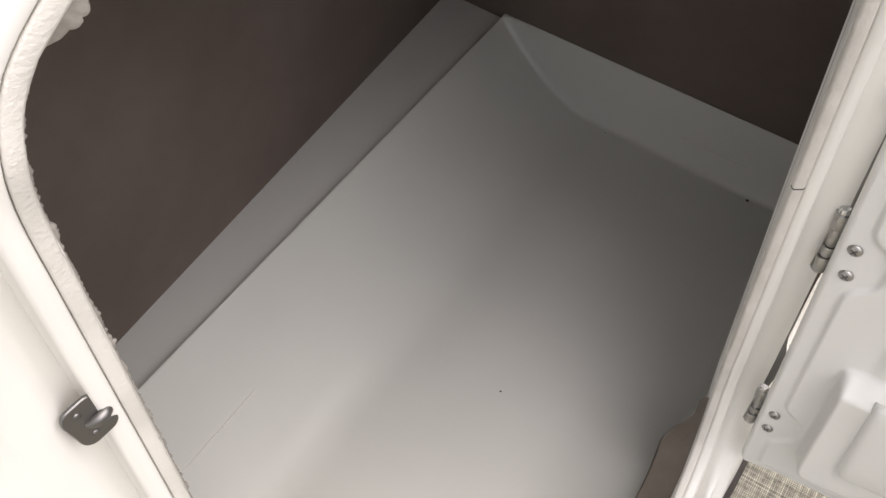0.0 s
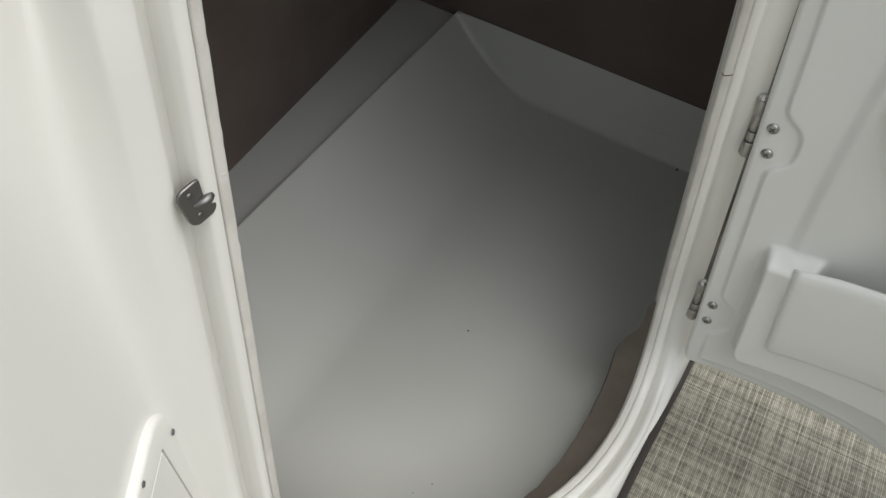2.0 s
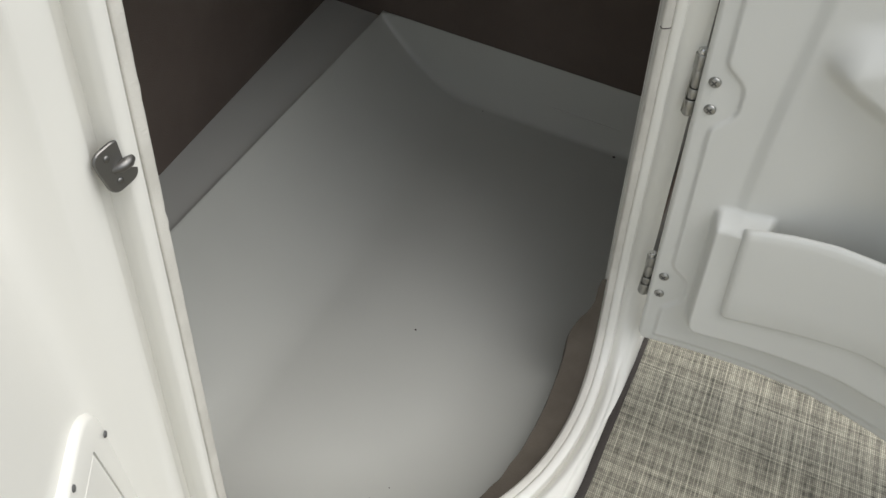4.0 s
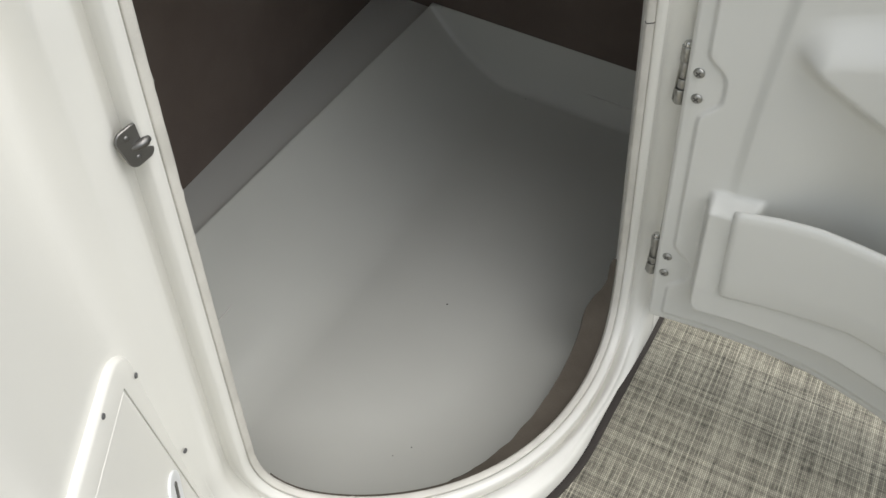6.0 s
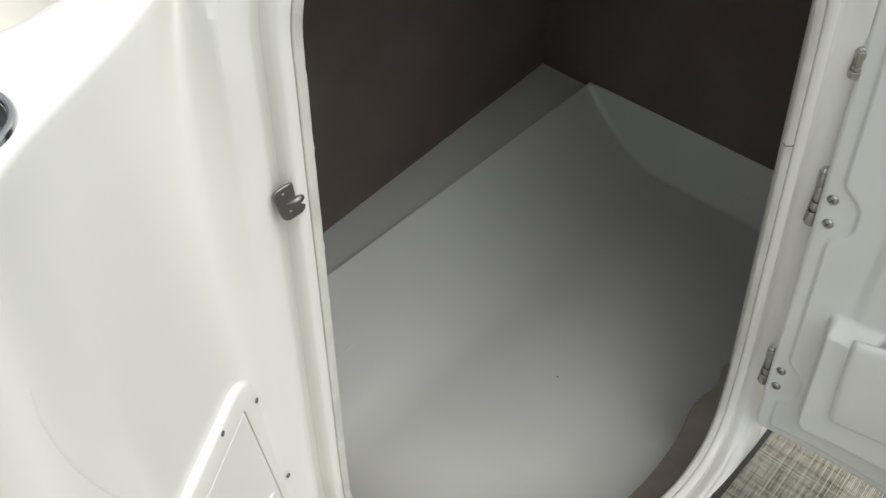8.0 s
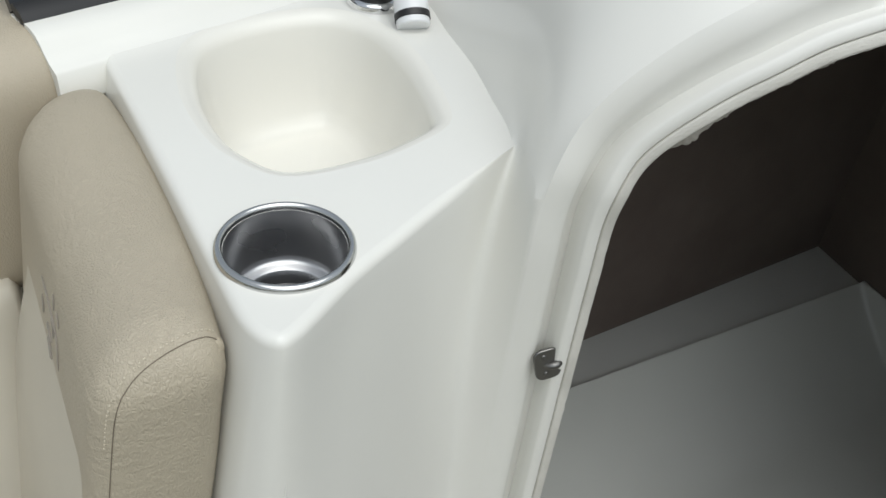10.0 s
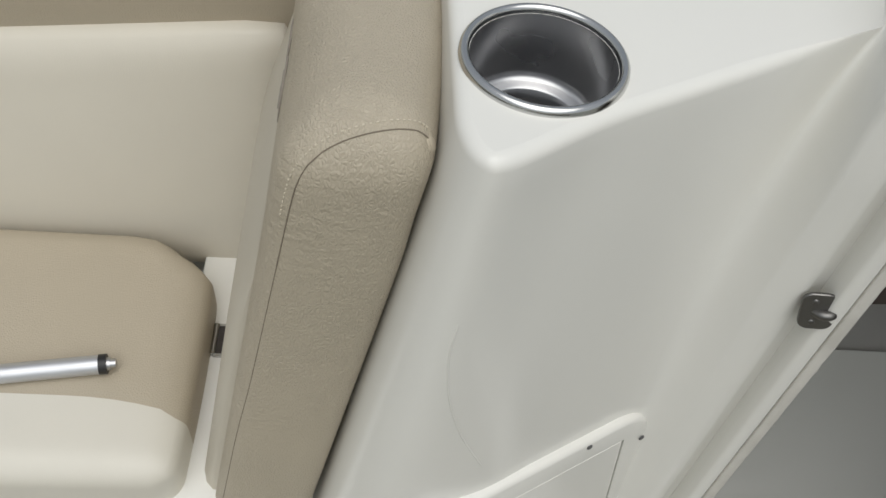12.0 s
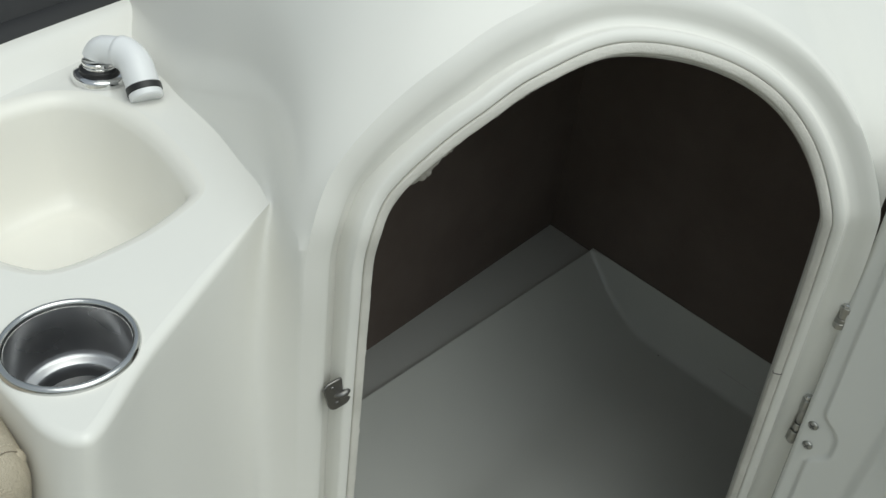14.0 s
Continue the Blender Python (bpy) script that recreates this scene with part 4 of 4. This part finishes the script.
def hinge(base, top):
    """A five-knuckle steel butt hinge between frame and door."""
    axis = (top - base).normalized()
    h = thing("hinge", base, "stainless steel butt hinge between door and frame", "hinge", group="door hinges")
    ln = (top - base).length
    inward = (ORIGIN + ALONG * 0.2 - Vector((base.x, base.y, 0))).normalized()
    toward = OUT * 0.0035
    for k, (lo, hi, r) in enumerate(((0.0, 0.25, 0.0074), (0.26, 0.42, 0.0072), (0.43, 0.70, 0.0062), (0.71, 0.95, 0.0074))):
        shift = toward + inward * (0.0016 if k == 0 else -0.0006)
        ends = [base + axis * (ln * f) + shift for f in (lo, lo + 0.012, hi - 0.012, hi)]
        part("knuckle", tube(ends, [r - 0.0007, r, r, r - 0.0007], 18), HINGESTEEL, h)
    part("leaf", rbox((0.007, 0.0016, ln * 0.92), 0.0005, axes_at((base + top) * 0.5 + inward * 0.003, inward, axis), 1), HINGESTEEL, h)
    part("pin_head", tube([base + axis * ln * 0.95 + toward, top + toward, top + axis * 0.002 + toward], [0.0052, 0.0052, 0.0038], 16), STEEL, h)
    return h


hinge(Vector((0.3695, 0.499, 0.608)), Vector((0.3620, 0.496, 0.692)))
hinge(Vector((0.3475, 0.478, 0.824)), Vector((0.3435, 0.4755, 0.858)))
hinge(Vector((0.3965, 0.511, 0.293)), Vector((0.3893, 0.508, 0.371)))

# ---- inside the compartment ----
Q_L, Q_R = -0.671, 0.02


def p_back(q):
    return 1.3085 - 0.083 * (q + 0.61)


SILL_XY = np.array([(EDGE3[i].x, EDGE3[i].y) for i in range(LOOP_N) if NORM[i, 1] < -0.2])


def pan_z(p, q):
    floor_z = 0.010 + 0.049 * step(p, 0.6, 1.3)
    at = boat(p, q, 0)
    gap = np.sqrt(((SILL_XY - (at.x, at.y)) ** 2).sum(1)).min()
    if at.dot(OUT) > ORIGIN.dot(OUT) + 0.02 and gap > 0.05:
        gap = gap if at.y > 0.3 else 0.0
    zf = 0.085 * max(0.0, 1 - gap / 0.20) ** 2
    left = max(0.0, 1 - (q - Q_L) / 0.22)
    zl = (0.190 - floor_z) * left**1.75
    d = p_back(q) - p
    bk = max(0.0, 1 - d / 0.034)
    zb = (0.201 - floor_z) * bk**2.1
    rt = max(0.0, 1 - (Q_R - q) / 0.06) * step(p, 0.62, 0.72)
    return floor_z + min(0.194 - floor_z, (zl**3 + zb**3 + zf**3 + ((0.19 - floor_z) * rt**2) ** 3) ** (1 / 3))


rows = []
for i in range(90):
    q = Q_L + (Q_R - Q_L) * (i / 89) ** 1.3
    row = []
    for j in range(110):
        f = 1 - (1 - j / 109) ** 1.6
        p = 0.02 + (p_back(q) - 0.02) * f
        row.append(boat(p, q, pan_z(p, q)))
    rows.append(row)
floor_pan = part("compartment_pan", loft(rows), PANWHITE, sharp=50)
tagged(floor_pan, "white moulded shower pan with sloping sides inside compartment", "floor pan", kind="structure")
for (sx, sy), sr in (((0.122, 0.713), 0.0018), ((0.600, 1.078), 0.0034), ((0.031, 0.414), 0.0012), ((0.0, 0.40), 0.0010), ((0.362, 1.262), 0.0014)):
    sz = pan_z(Vector((sx, sy, 0)).dot(FORE), Vector((sx, sy, 0)).dot(STAR))
    part("speck", lathe([(sr, 0.0), (sr * 0.7, 0.0008), (0.0001, 0.001)], (sx, sy, sz), n=8), BINDING, floor_pan, "dark speck of dirt")

# thin ridges of lighter, glossier resin paint the highlights along two creases
for name, line in (("crease_highlight", [(p, -0.589) for p in np.linspace(0.26, 0.43, 12)]), ("crease_highlight", [(p_back(q) - 0.0135, q) for q in np.linspace(-0.27, -0.10, 12)])):
    ridge = [boat(p, q, pan_z(p, q) - 0.0006) for p, q in line]
    part(name, tube(ridge, [0.0004] + [0.0016] * 10 + [0.0004], 10), PANGLINT, floor_pan, "lighter glossy ridge that draws the highlight along a pan crease")

ledge_rows = []
for p in np.linspace(0.0, 1.33, 24):
    wob = 0.0015 * noise.noise((p * 14, 0.3, 0.0))
    ledge_rows.append([boat(p, q, z) for q, z in ((Q_L - 0.006 + wob, 0.12), (Q_L - 0.006 + wob, 0.174), (Q_L - 0.009, 0.178), (-0.73 - 0.056 * p, 0.180), (-0.755 - 0.056 * p, 0.180), (-0.755 - 0.056 * p, 0.12))])
ledge = part("side_ledge", loft(ledge_rows), LEDGE)
tagged(ledge, "grey flat ledge along the compartment wall", "ledge", kind="structure")
rim_rows = [[boat(p, q, z) for q, z in ((Q_L + 0.001, 0.189), (Q_L - 0.0015, 0.191), (Q_L - 0.003, 0.188), (Q_L - 0.003, 0.13))] for p in np.linspace(0.0, 1.31, 12)]
part("pan_lip", loft(rim_rows), PANWHITE, floor_pan)


def lined_wall(name, ends, top, material, label):
    """A thin upright wall between two plan points, whose upper edge may rise along it."""
    a, b = (Vector(e) for e in ends)
    d = (b - a).normalized()
    t = Vector((d.y, -d.x, 0)) * 0.012
    rows = []
    for k in range(25):
        p = a.lerp(b, k / 24)
        z1 = top(k / 24)
        rows.append([p - t + Vector((0, 0, z1)), p + Vector((0, 0, z1))] + [p + Vector((0, 0, 0.10 + (z1 - 0.10) * f)) for f in (0.7, 0.35, 0.0)] + [p - t + Vector((0, 0, 0.10))])
    return tagged(part(name, loft(rows, close=True, cap=True), material), label, "wall", kind="structure")


lined_wall("wall_port", (boat(0.12, -0.748, 0), boat(1.37, -0.818, 0)), lambda f: 0.955 + 0.19 * step(f, 0.3, 0.6), LINER, "dark brown carpet-lined compartment side wall")
lined_wall("wall_fore", (boat(p_back(-0.83) + 0.002, -0.83, 0), boat(p_back(0.05) + 0.002, 0.05, 0)), lambda f: 1.145 - 0.12 * step(f, 0.55, 1.0), LINER, "dark brown carpet-lined compartment end wall")
lined_wall("wall_starboard", (boat(1.36, 0.03, 0), boat(0.70, 0.03, 0)), lambda f: 0.86, LINER, "dark brown carpet-lined compartment wall")
# unseen ceiling, made white to reflect light onto the back of the pan
ceil_rows = []
for f in np.linspace(0, 1, 12):
    row = []
    for q in np.linspace(-0.80, 0.03, 18):
        p0 = max(0.46, 0.36 + (q + 0.315) * 1.5)
        row.append(boat(p0 + (1.36 - p0) * f, q, 1.142 - 0.12 * step(q, -0.35, 0.03)))
    ceil_rows.append(row)
ceiling = part("ceiling", loft(ceil_rows), WHITE)
tagged(ceiling, "unseen deck underside made white to bounce light onto the pan", "ceiling", kind="structure")

# raw laminate edge below the sill, inside
low = [i for i in range(LOOP_N) if NORM[i, 1] < -0.30 or (LOOP[i, 0] > 0.5 and LOOP[i, 1] < 0.30)]
start_i = next(i for i in range(LOOP_N) if i in low and i - 1 not in low)
low = [(start_i + k) % LOOP_N for k in range(len(low))]
raw_rows = []
for k, i in enumerate(low):
    rough = 0.0014 * noise.noise((k * 0.35, 2.0, 0.0)) + 0.0006 * noise.noise((k * 1.3, 4.0, 0.0))
    inward = (ORIGIN + ALONG * 0.30 + Vector((-0.20, 0.45, 0)) - EDGE3[i])
    inward.z = 0
    inward = (OUT * -0.6 + inward.normalized() * 0.6).normalized()
    wide = (0.007 + 0.035 * step(k, 2, 14)) * (1 - 0.93 * step(k, len(low) * 0.26, len(low) * 0.80))
    p = EDGE3[i]
    raw_rows.append([p + Vector((0, 0, -0.004)), p + inward * 0.006 + Vector((0, 0, -0.007)), p + inward * (wide + rough) + Vector((0, 0, -0.014 + 2 * rough)), p + inward * (wide + rough + 0.002) + Vector((0, 0, -0.024)), p + inward * (wide + rough) + Vector((0, 0, -0.10))])
sill = part("sill_lining", loft(raw_rows), RAW)
tagged(sill, "brown raw laminate edge below the door sill", "lining", kind="structure")

# ---- cockpit floor ----
far_edge = smooth_line([(-2.6, 0.2, FLOOR_Z), (-2.2, -1.0, FLOOR_Z), (-1.2, -2.2, FLOOR_Z), (0.4, -2.6, FLOOR_Z), (2.0, -1.8, FLOOR_Z), (2.6, -0.2, FLOOR_Z), (2.3, 1.3, FLOOR_Z)], 240)
rows = [[p.lerp(f, t) for p, f in zip(BASE, far_edge)] for t in (0.0, 0.02, 0.05, 0.1, 0.2, 0.35, 0.55, 0.8, 1.0)]
carpet = part("floor", loft(rows), WOVEN)
tagged(carpet, "grey-beige woven vinyl matting on the cockpit floor", "floor", kind="structure")


def offset_line(line, d, z):
    out = []
    for i, p in enumerate(line):
        t = (line[min(i + 1, len(line) - 1)] - line[max(i - 1, 0)]).normalized()
        out.append(Vector((p.x + t.y * d, p.y - t.x * d, z)))
    return out


near_base = BASE[28:220]
bind = part("floor_binding", loft([offset_line(near_base, -0.004, FLOOR_Z - 0.01), offset_line(near_base, -0.004, FLOOR_Z + 0.003), offset_line(near_base, 0.0, FLOOR_Z + 0.005), offset_line(near_base, 0.0055, FLOOR_Z + 0.005), offset_line(near_base, 0.0075, FLOOR_Z + 0.002), offset_line(near_base, 0.0075, FLOOR_Z - 0.01)]), BINDING)
tagged(bind, "dark binding strip along the edge of the matting", "floor trim", kind="structure")

# ---- bench seat beside the console ----


def cushion(u0, u1, v0, v1, z0, z1, r, place, puff=0.012, n=14, cut=None, joint=None):
    """A stuffed cushion: a rounded box whose faces swell. cut: a clipped plan corner (length, depth, roundness);
    joint: where a curved seam parts it in two, as a share of its depth and how far the seam swings at the end."""
    bm = bmesh.new()
    bmesh.ops.create_cube(bm, size=2.0)
    bmesh.ops.subdivide_edges(bm, edges=list(bm.edges), cuts=n, use_grid_fill=True)
    hx, hy, hz = (u1 - u0) / 2, (v1 - v0) / 2, (z1 - z0) / 2
    near = 2 * round((n + 1) * 0.64) / (n + 1) - 1
    far_side = [f.calc_center_median().y > near for f in bm.faces]
    for v in bm.verts:
        x, y, z = v.co
        if joint:
            goal = joint[0] + joint[1] * max(0.0, (x - 0.62) / 0.38) ** 2
            y = -1 + (y + 1) * (goal + 1) / (near + 1) if y < near else 1 - (1 - y) * (1 - goal) / (1 - near)
        px, py, pz = x * hx, y * hy, z * hz
        cx, cy, cz = (max(-h + r, min(h - r, q)) for h, q in ((hx, px), (hy, py), (hz, pz)))
        d = Vector((px - cx, py - cy, pz - cz))
        if d.length > 1e-6:
            d = d.normalized() * r
        q = Vector((cx, cy, cz)) + d
        s = puff * ((1 - x * x) * (1 - y * y) + (1 - x * x) * (1 - z * z) + (1 - y * y) * (1 - z * z))
        nrm = Vector((x / hx if abs(x) > 0.99 else 0, y / hy if abs(y) > 0.99 else 0, z / hz if abs(z) > 0.99 else 0))
        if nrm.length > 0:
            q += nrm.normalized() * s
        if cut:
            ex, ey = (q.x - (hx - cut[0])) / cut[0], (-q.y - (hy - cut[1])) / cut[1]
            if ex > 0 and ey > 0:
                k = max(ex, ey) / (ex ** cut[2] + ey ** cut[2]) ** (1 / cut[2])
                q.x, q.y = hx - cut[0] + ex * k * cut[0], -(hy - cut[1] + ey * k * cut[1])
        v.co = place((u0 + u1) / 2 + q.x, (v0 + v1) / 2 + q.y, (z0 + z1) / 2 + q.z)
    bm.verts.index_update()
    verts, faces = [v.co.copy() for v in bm.verts], [tuple(v.index for v in f.verts) for f in bm.faces]
    bm.free()
    if not joint:
        return verts, faces
    halves = []
    for side in (False, True):
        kept = [f for f, s in zip(faces, far_side) if s == side]
        used = sorted({i for f in kept for i in f})
        at = {i: k for k, i in enumerate(used)}
        halves.append(([verts[i] for i in used], [tuple(at[i] for i in f) for f in kept]))
    return halves


def bolster_ring(z, inset):
    """One level of the bolster, resampled evenly, swelling a little between its edges."""
    corners = []
    a0, a1, b0, b1 = -0.300 + inset, -0.204 - inset - 0.004 * math.exp(-(((z - 0.905) / 0.05) ** 2)), -0.668 + inset, -0.279 - inset
    for (ca, cb, r, ang0) in ((a1, b1, 0.016, 0), (a1, b0, 0.014, 270), (a0, b0, 0.086, 180), (a0, b1, 0.016, 90)):
        r = max(0.004, min(r - inset * 0.4, 0.8 * (a1 - a0)) if r > 0.05 else min(r, 0.18 * (a1 - a0)))
        sa, sb = (1 if ca == a1 else -1), (1 if cb == b1 else -1)
        arc = []
        for k in range(9):
            t = radians(ang0 + 90 - 90 * k / 8)
            arc.append((ca - sa * r + r * math.cos(t), cb - sb * r + r * math.sin(t)))
        corners += arc
    line = np.array(corners + corners[:1])
    run = np.r_[0, np.cumsum(np.linalg.norm(np.diff(line, axis=0), axis=1))]
    at = np.linspace(0, run[-1], 96, endpoint=False)
    ring_pts = []
    for u in at:
        a, b = np.interp(u, run, line[:, 0]), np.interp(u, run, line[:, 1])
        fa = (a - (a0 + a1) / 2) / ((a1 - a0) / 2)
        swell = 0.006 * (1 - fa * fa) if b > (b0 + b1) / 2 + 0.12 else 0.0
        fb = (b - (b0 + b1) / 2) / ((b1 - b0) / 2)
        bow = 0.012 * max(0.0, fa) * (1 - fb * fb) * step(z, 0.80, 0.90)
        ring_pts.append(boat(a + bow - 0.165 * (0.955 - z), b + swell, z))
    return ring_pts


bolster = thing("side_bolster", boat(-0.36, -0.45, 0.44), "tan leather side bolster with curved stitched seam and cream back", "bolster")
b_rows = [bolster_ring(z, 0.0) for z in np.linspace(0.40, 0.918, 16)]
for ang in (10, 20, 30, 40, 50, 60, 70, 78, 84, 90):
    b_rows.append(bolster_ring(0.918 + 0.048 * math.sin(radians(ang)), 0.045 * (1 - math.cos(radians(ang)))))
crest = b_rows[-1]
mid_line = []
for p in crest:
    b = max(-0.62, min(-0.33, p.dot(STAR)))
    mid_line.append(boat(-0.248, b, 0.9662))
b_rows.append(mid_line)
body_vf = loft(b_rows, close=True)
part("body", body_vf, HIDE, bolster, sharp=80)
tree = bvhtree.BVHTree.FromPolygons([tuple(v) for v in body_vf[0]], body_vf[1])


def on_bolster(a, z, lift=0.0006):
    for nudge in (0.0, 0.004, 0.008, 0.014, 0.02, 0.03):
        hit = tree.ray_cast(boat(a - nudge, 0.1, z - nudge * 0.5), STAR * -1)
        if hit[0] is not None:
            break
    return hit[0] + hit[1] * (lift if hit[1].dot(STAR) > 0 else -lift)


seam_az = catmull([(-0.1960, 0.9480), (-0.2010, 0.9512), (-0.2065, 0.9535), (-0.2135, 0.9558), (-0.221, 0.9568), (-0.230, 0.9565), (-0.241, 0.955), (-0.264, 0.9505), (-0.281, 0.940), (-0.2895, 0.926), (-0.2945, 0.905), (-0.305, 0.846), (-0.332, 0.693), (-0.350, 0.60), (-0.374, 0.46)], 150)
seam_pts = [on_bolster(a, z, 0.0001) if a < -0.235 else tree.find_nearest(boat(a, -0.292, z))[0] for a, z in seam_az]
seam_pts = [sum((seam_pts[min(max(k + d, 0), len(seam_pts) - 1)] for d in range(-4, 5)), Vector()) / 9 for k in range(len(seam_pts))]
seam_pts = [tree.find_nearest(p)[0] for p in seam_pts]
part("seam", tube(seam_pts, [0.0005] * 50 + [0.00035] * 100, 6), SEAMDARK, bolster, "dark brown sewn seam")
for k in range(4, 38):
    along = (seam_pts[k + 1] - seam_pts[k - 1]).normalized()
    _, nrm, _, _ = tree.find_nearest(seam_pts[k])
    side = nrm.cross(along).normalized()
    if side.z < 0 or (abs(side.z) < 0.3 and side.dot(FORE) > 0):
        side = -side
    off = side * (0.0055 if k < 40 else 0.0042)
    ends = []
    for e in (-0.0007, 0.0007):
        hit, hn, _, _ = tree.find_nearest(seam_pts[k] + off + along * e)
        ends.append(hit + hn * (0.0004 if hn.dot(STAR + Vector((0, 0, 1))) > 0 else -0.0004))
    part("stitch", tube(ends, 0.00055, 5), PALETHREAD, bolster)
tuck = axes_at(seam_pts[0] - FORE * 0.003 - STAR * 0.002 + Vector((0, 0, -0.008)), STAR, Vector((0, 0, 1)))
part("corner_tuck", lathe([(0.0001, 0.011), (0.0035, 0.0098), (0.0062, 0.0060), (0.0072, 0.001), (0.0060, -0.006), (0.0035, -0.012), (0.0001, -0.015)], (0, 0, 0), tuck, 20), TAN, bolster, "gathered leather tuck at the seam's end", sharp=80)


def stroke(name, pts, radius, parent, label=""):
    """A line of embroidery laid on the bolster."""
    line = []
    for a, b, z in catmull(pts, 12):
        hit, hn, _, _ = tree.find_nearest(boat(a, b, z))
        line.append(hit + FORE * -0.0006)
    return part(name, tube(line, [radius * 0.4] + [radius] * 10 + [radius * 0.4], 6), GREYMARK, parent, label)


emblem = stroke("emblem", [(-0.310, -0.472, 0.893), (-0.310, -0.438, 0.892), (-0.312, -0.404, 0.883), (-0.316, -0.397, 0.857)], 0.0009, bolster, "faded grey embroidered emblem of plain strokes")
for p0, p1, r in (((-0.306, -0.419, 0.916), (-0.309, -0.416, 0.902), 0.001), ((-0.315, -0.446, 0.866), (-0.316, -0.428, 0.859), 0.0022), ((-0.317, -0.442, 0.855), (-0.319, -0.427, 0.842), 0.0026),
                  ((-0.307, -0.404, 0.911), (-0.309, -0.395, 0.901), 0.001), ((-0.313, -0.470, 0.876), (-0.316, -0.465, 0.860), 0.0012), ((-0.311, -0.428, 0.886), (-0.314, -0.418, 0.872), 0.0013)):
    stroke("stroke", [p0, tuple((u + v) / 2 + 0.001 for u, v in zip(p0, p1)), p1], 0.6 * r, emblem)
pad_rows = []
for z in np.linspace(0.42, 0.908, 20):
    sh = -0.165 * (0.955 - z)
    thin = 1 - step(z, 0.72, 0.908)
    pad_rows.append([boat(-0.294 + (a + 0.294) * thin + sh, b, z) for a, b in ((-0.290, -0.297), (-0.3035, -0.2995), (-0.3105, -0.307), (-0.3145, -0.320), (-0.315, -0.50), (-0.3145, -0.555), (-0.290, -0.585))])
part("aft_panel", loft(pad_rows), SHADEDCREAM, bolster, "cream vinyl back panel with its shade put into the colour")
backrest = thing("backrest", boat(-1.0, -0.66, 0.5), "cream vinyl backrest with a tan leather head roll", "backrest")
part("cream_panel", cushion(-1.0, -0.335, -0.74, -0.605, 0.425, 0.750, 0.018, lambda a, b, z: boat(a, b - 0.15 * (z - 0.5), z + 0.125 * (a + 0.34) * step(z, 0.5, 0.74)), 0.008), CREAM, backrest, sharp=80)
part("head_roll", cushion(-1.0, -0.214, -0.90, -0.668, 0.70, 0.985, 0.05, lambda a, b, z: boat(a, b, z + 0.125 * (a + 0.34)), 0.012), TAN, backrest, sharp=80)

seat = thing("bench_cushion", boat(-1.0, -0.43, 0.38), "tan and cream upholstered bench seat cushion", "seat")
back_half, front_half = cushion(-1.0, -0.417, -0.585, -0.282, 0.38, 0.507, 0.026, boat, 0.004, 24, (0.080, 0.062, 1.25), (0.46, 0.11))
part("seat_back_half", back_half, TAN, seat, "tan leather rear half", sharp=80)
part("seat_front_half", front_half, PALEVINYL, seat, "pale cream vinyl front half", sharp=80)
base = thing("bench_plinth", boat(-1.0, -0.45, FLOOR_Z), "white moulded plinth under the bench", "plinth")
part("body", rbox((0.80, 0.62, 0.27), 0.02, axes_at(boat(-0.62, -0.55, FLOOR_Z + 0.135), FORE, (0, 0, 1))), WHITE, base)

part("end_rail", rbox((0.074, 0.40, 0.06), 0.003, axes_at(boat(-0.402, -0.470, 0.415), FORE, (0, 0, 1))), WHITE, base)
hinge_s = thing("lid_hinge", boat(-0.4005, -0.476, 0.445), "small steel lid catch at the end of the bench", "hinge")
m_sh = axes_at(boat(-0.4005, -0.476, 0.4465), STAR, Vector((0, 0, 1)))
part("leaf", rbox((0.044, 0.020, 0.003), 0.0006, m_sh, 1), HINGESTEEL, hinge_s)
part("recess", rbox((0.036, 0.008, 0.0008), 0.0, m_sh @ Matrix.Translation((0, -0.0045, 0.0018))), BINDING, hinge_s, "dark slot")
for dx in (-0.012, 0.012):
    part("slot", rbox((0.006, 0.003, 0.0008), 0.0, m_sh @ Matrix.Translation((dx, 0.0055, 0.0018))), BLACK, hinge_s)
part("knuckle", tube([m_sh @ Vector((-0.020, -0.010, 0.002)), m_sh @ Vector((0.020, -0.010, 0.002))], 0.0032, 12), HINGESTEEL, hinge_s)

ROD_A, ROD_B = Vector((-0.601, -0.187, 0.520)), Vector((-0.758, -0.534, 0.520))
rod = thing("metal_pole", ROD_A, "silver aluminium pole with black end lying on the seat", "pole")
ax = (ROD_A - ROD_B).normalized()
part("shaft", tube([ROD_B, ROD_A - ax * 0.016], 0.0098, 24), ALU, rod)
part("end_cap", tube([ROD_A - ax * 0.016, ROD_A - ax * 0.0085], 0.0102, 24), BLACK, rod)
part("stud", tube([ROD_A - ax * 0.0085, ROD_A - ax * 0.005, ROD_A - ax * 0.005, ROD_A], [0.0068, 0.0066, 0.0050, 0.0046], 16), BOWLSTEEL, rod)

# ---- unseen cockpit sides, added to close the place and bounce light ----
coam = [Vector((p.x * 1.0, p.y * 1.0, 0)) for p in far_edge]
coam_rows = [[p + Vector((0, 0, z)) for p in coam] for z in (0.05, 0.3, 0.5, 0.62)]
sides = part("unseen_wall_aft", loft(coam_rows), WHITE)
tagged(sides, "unseen white cockpit sides added to close the place and bounce light", "wall", kind="structure")
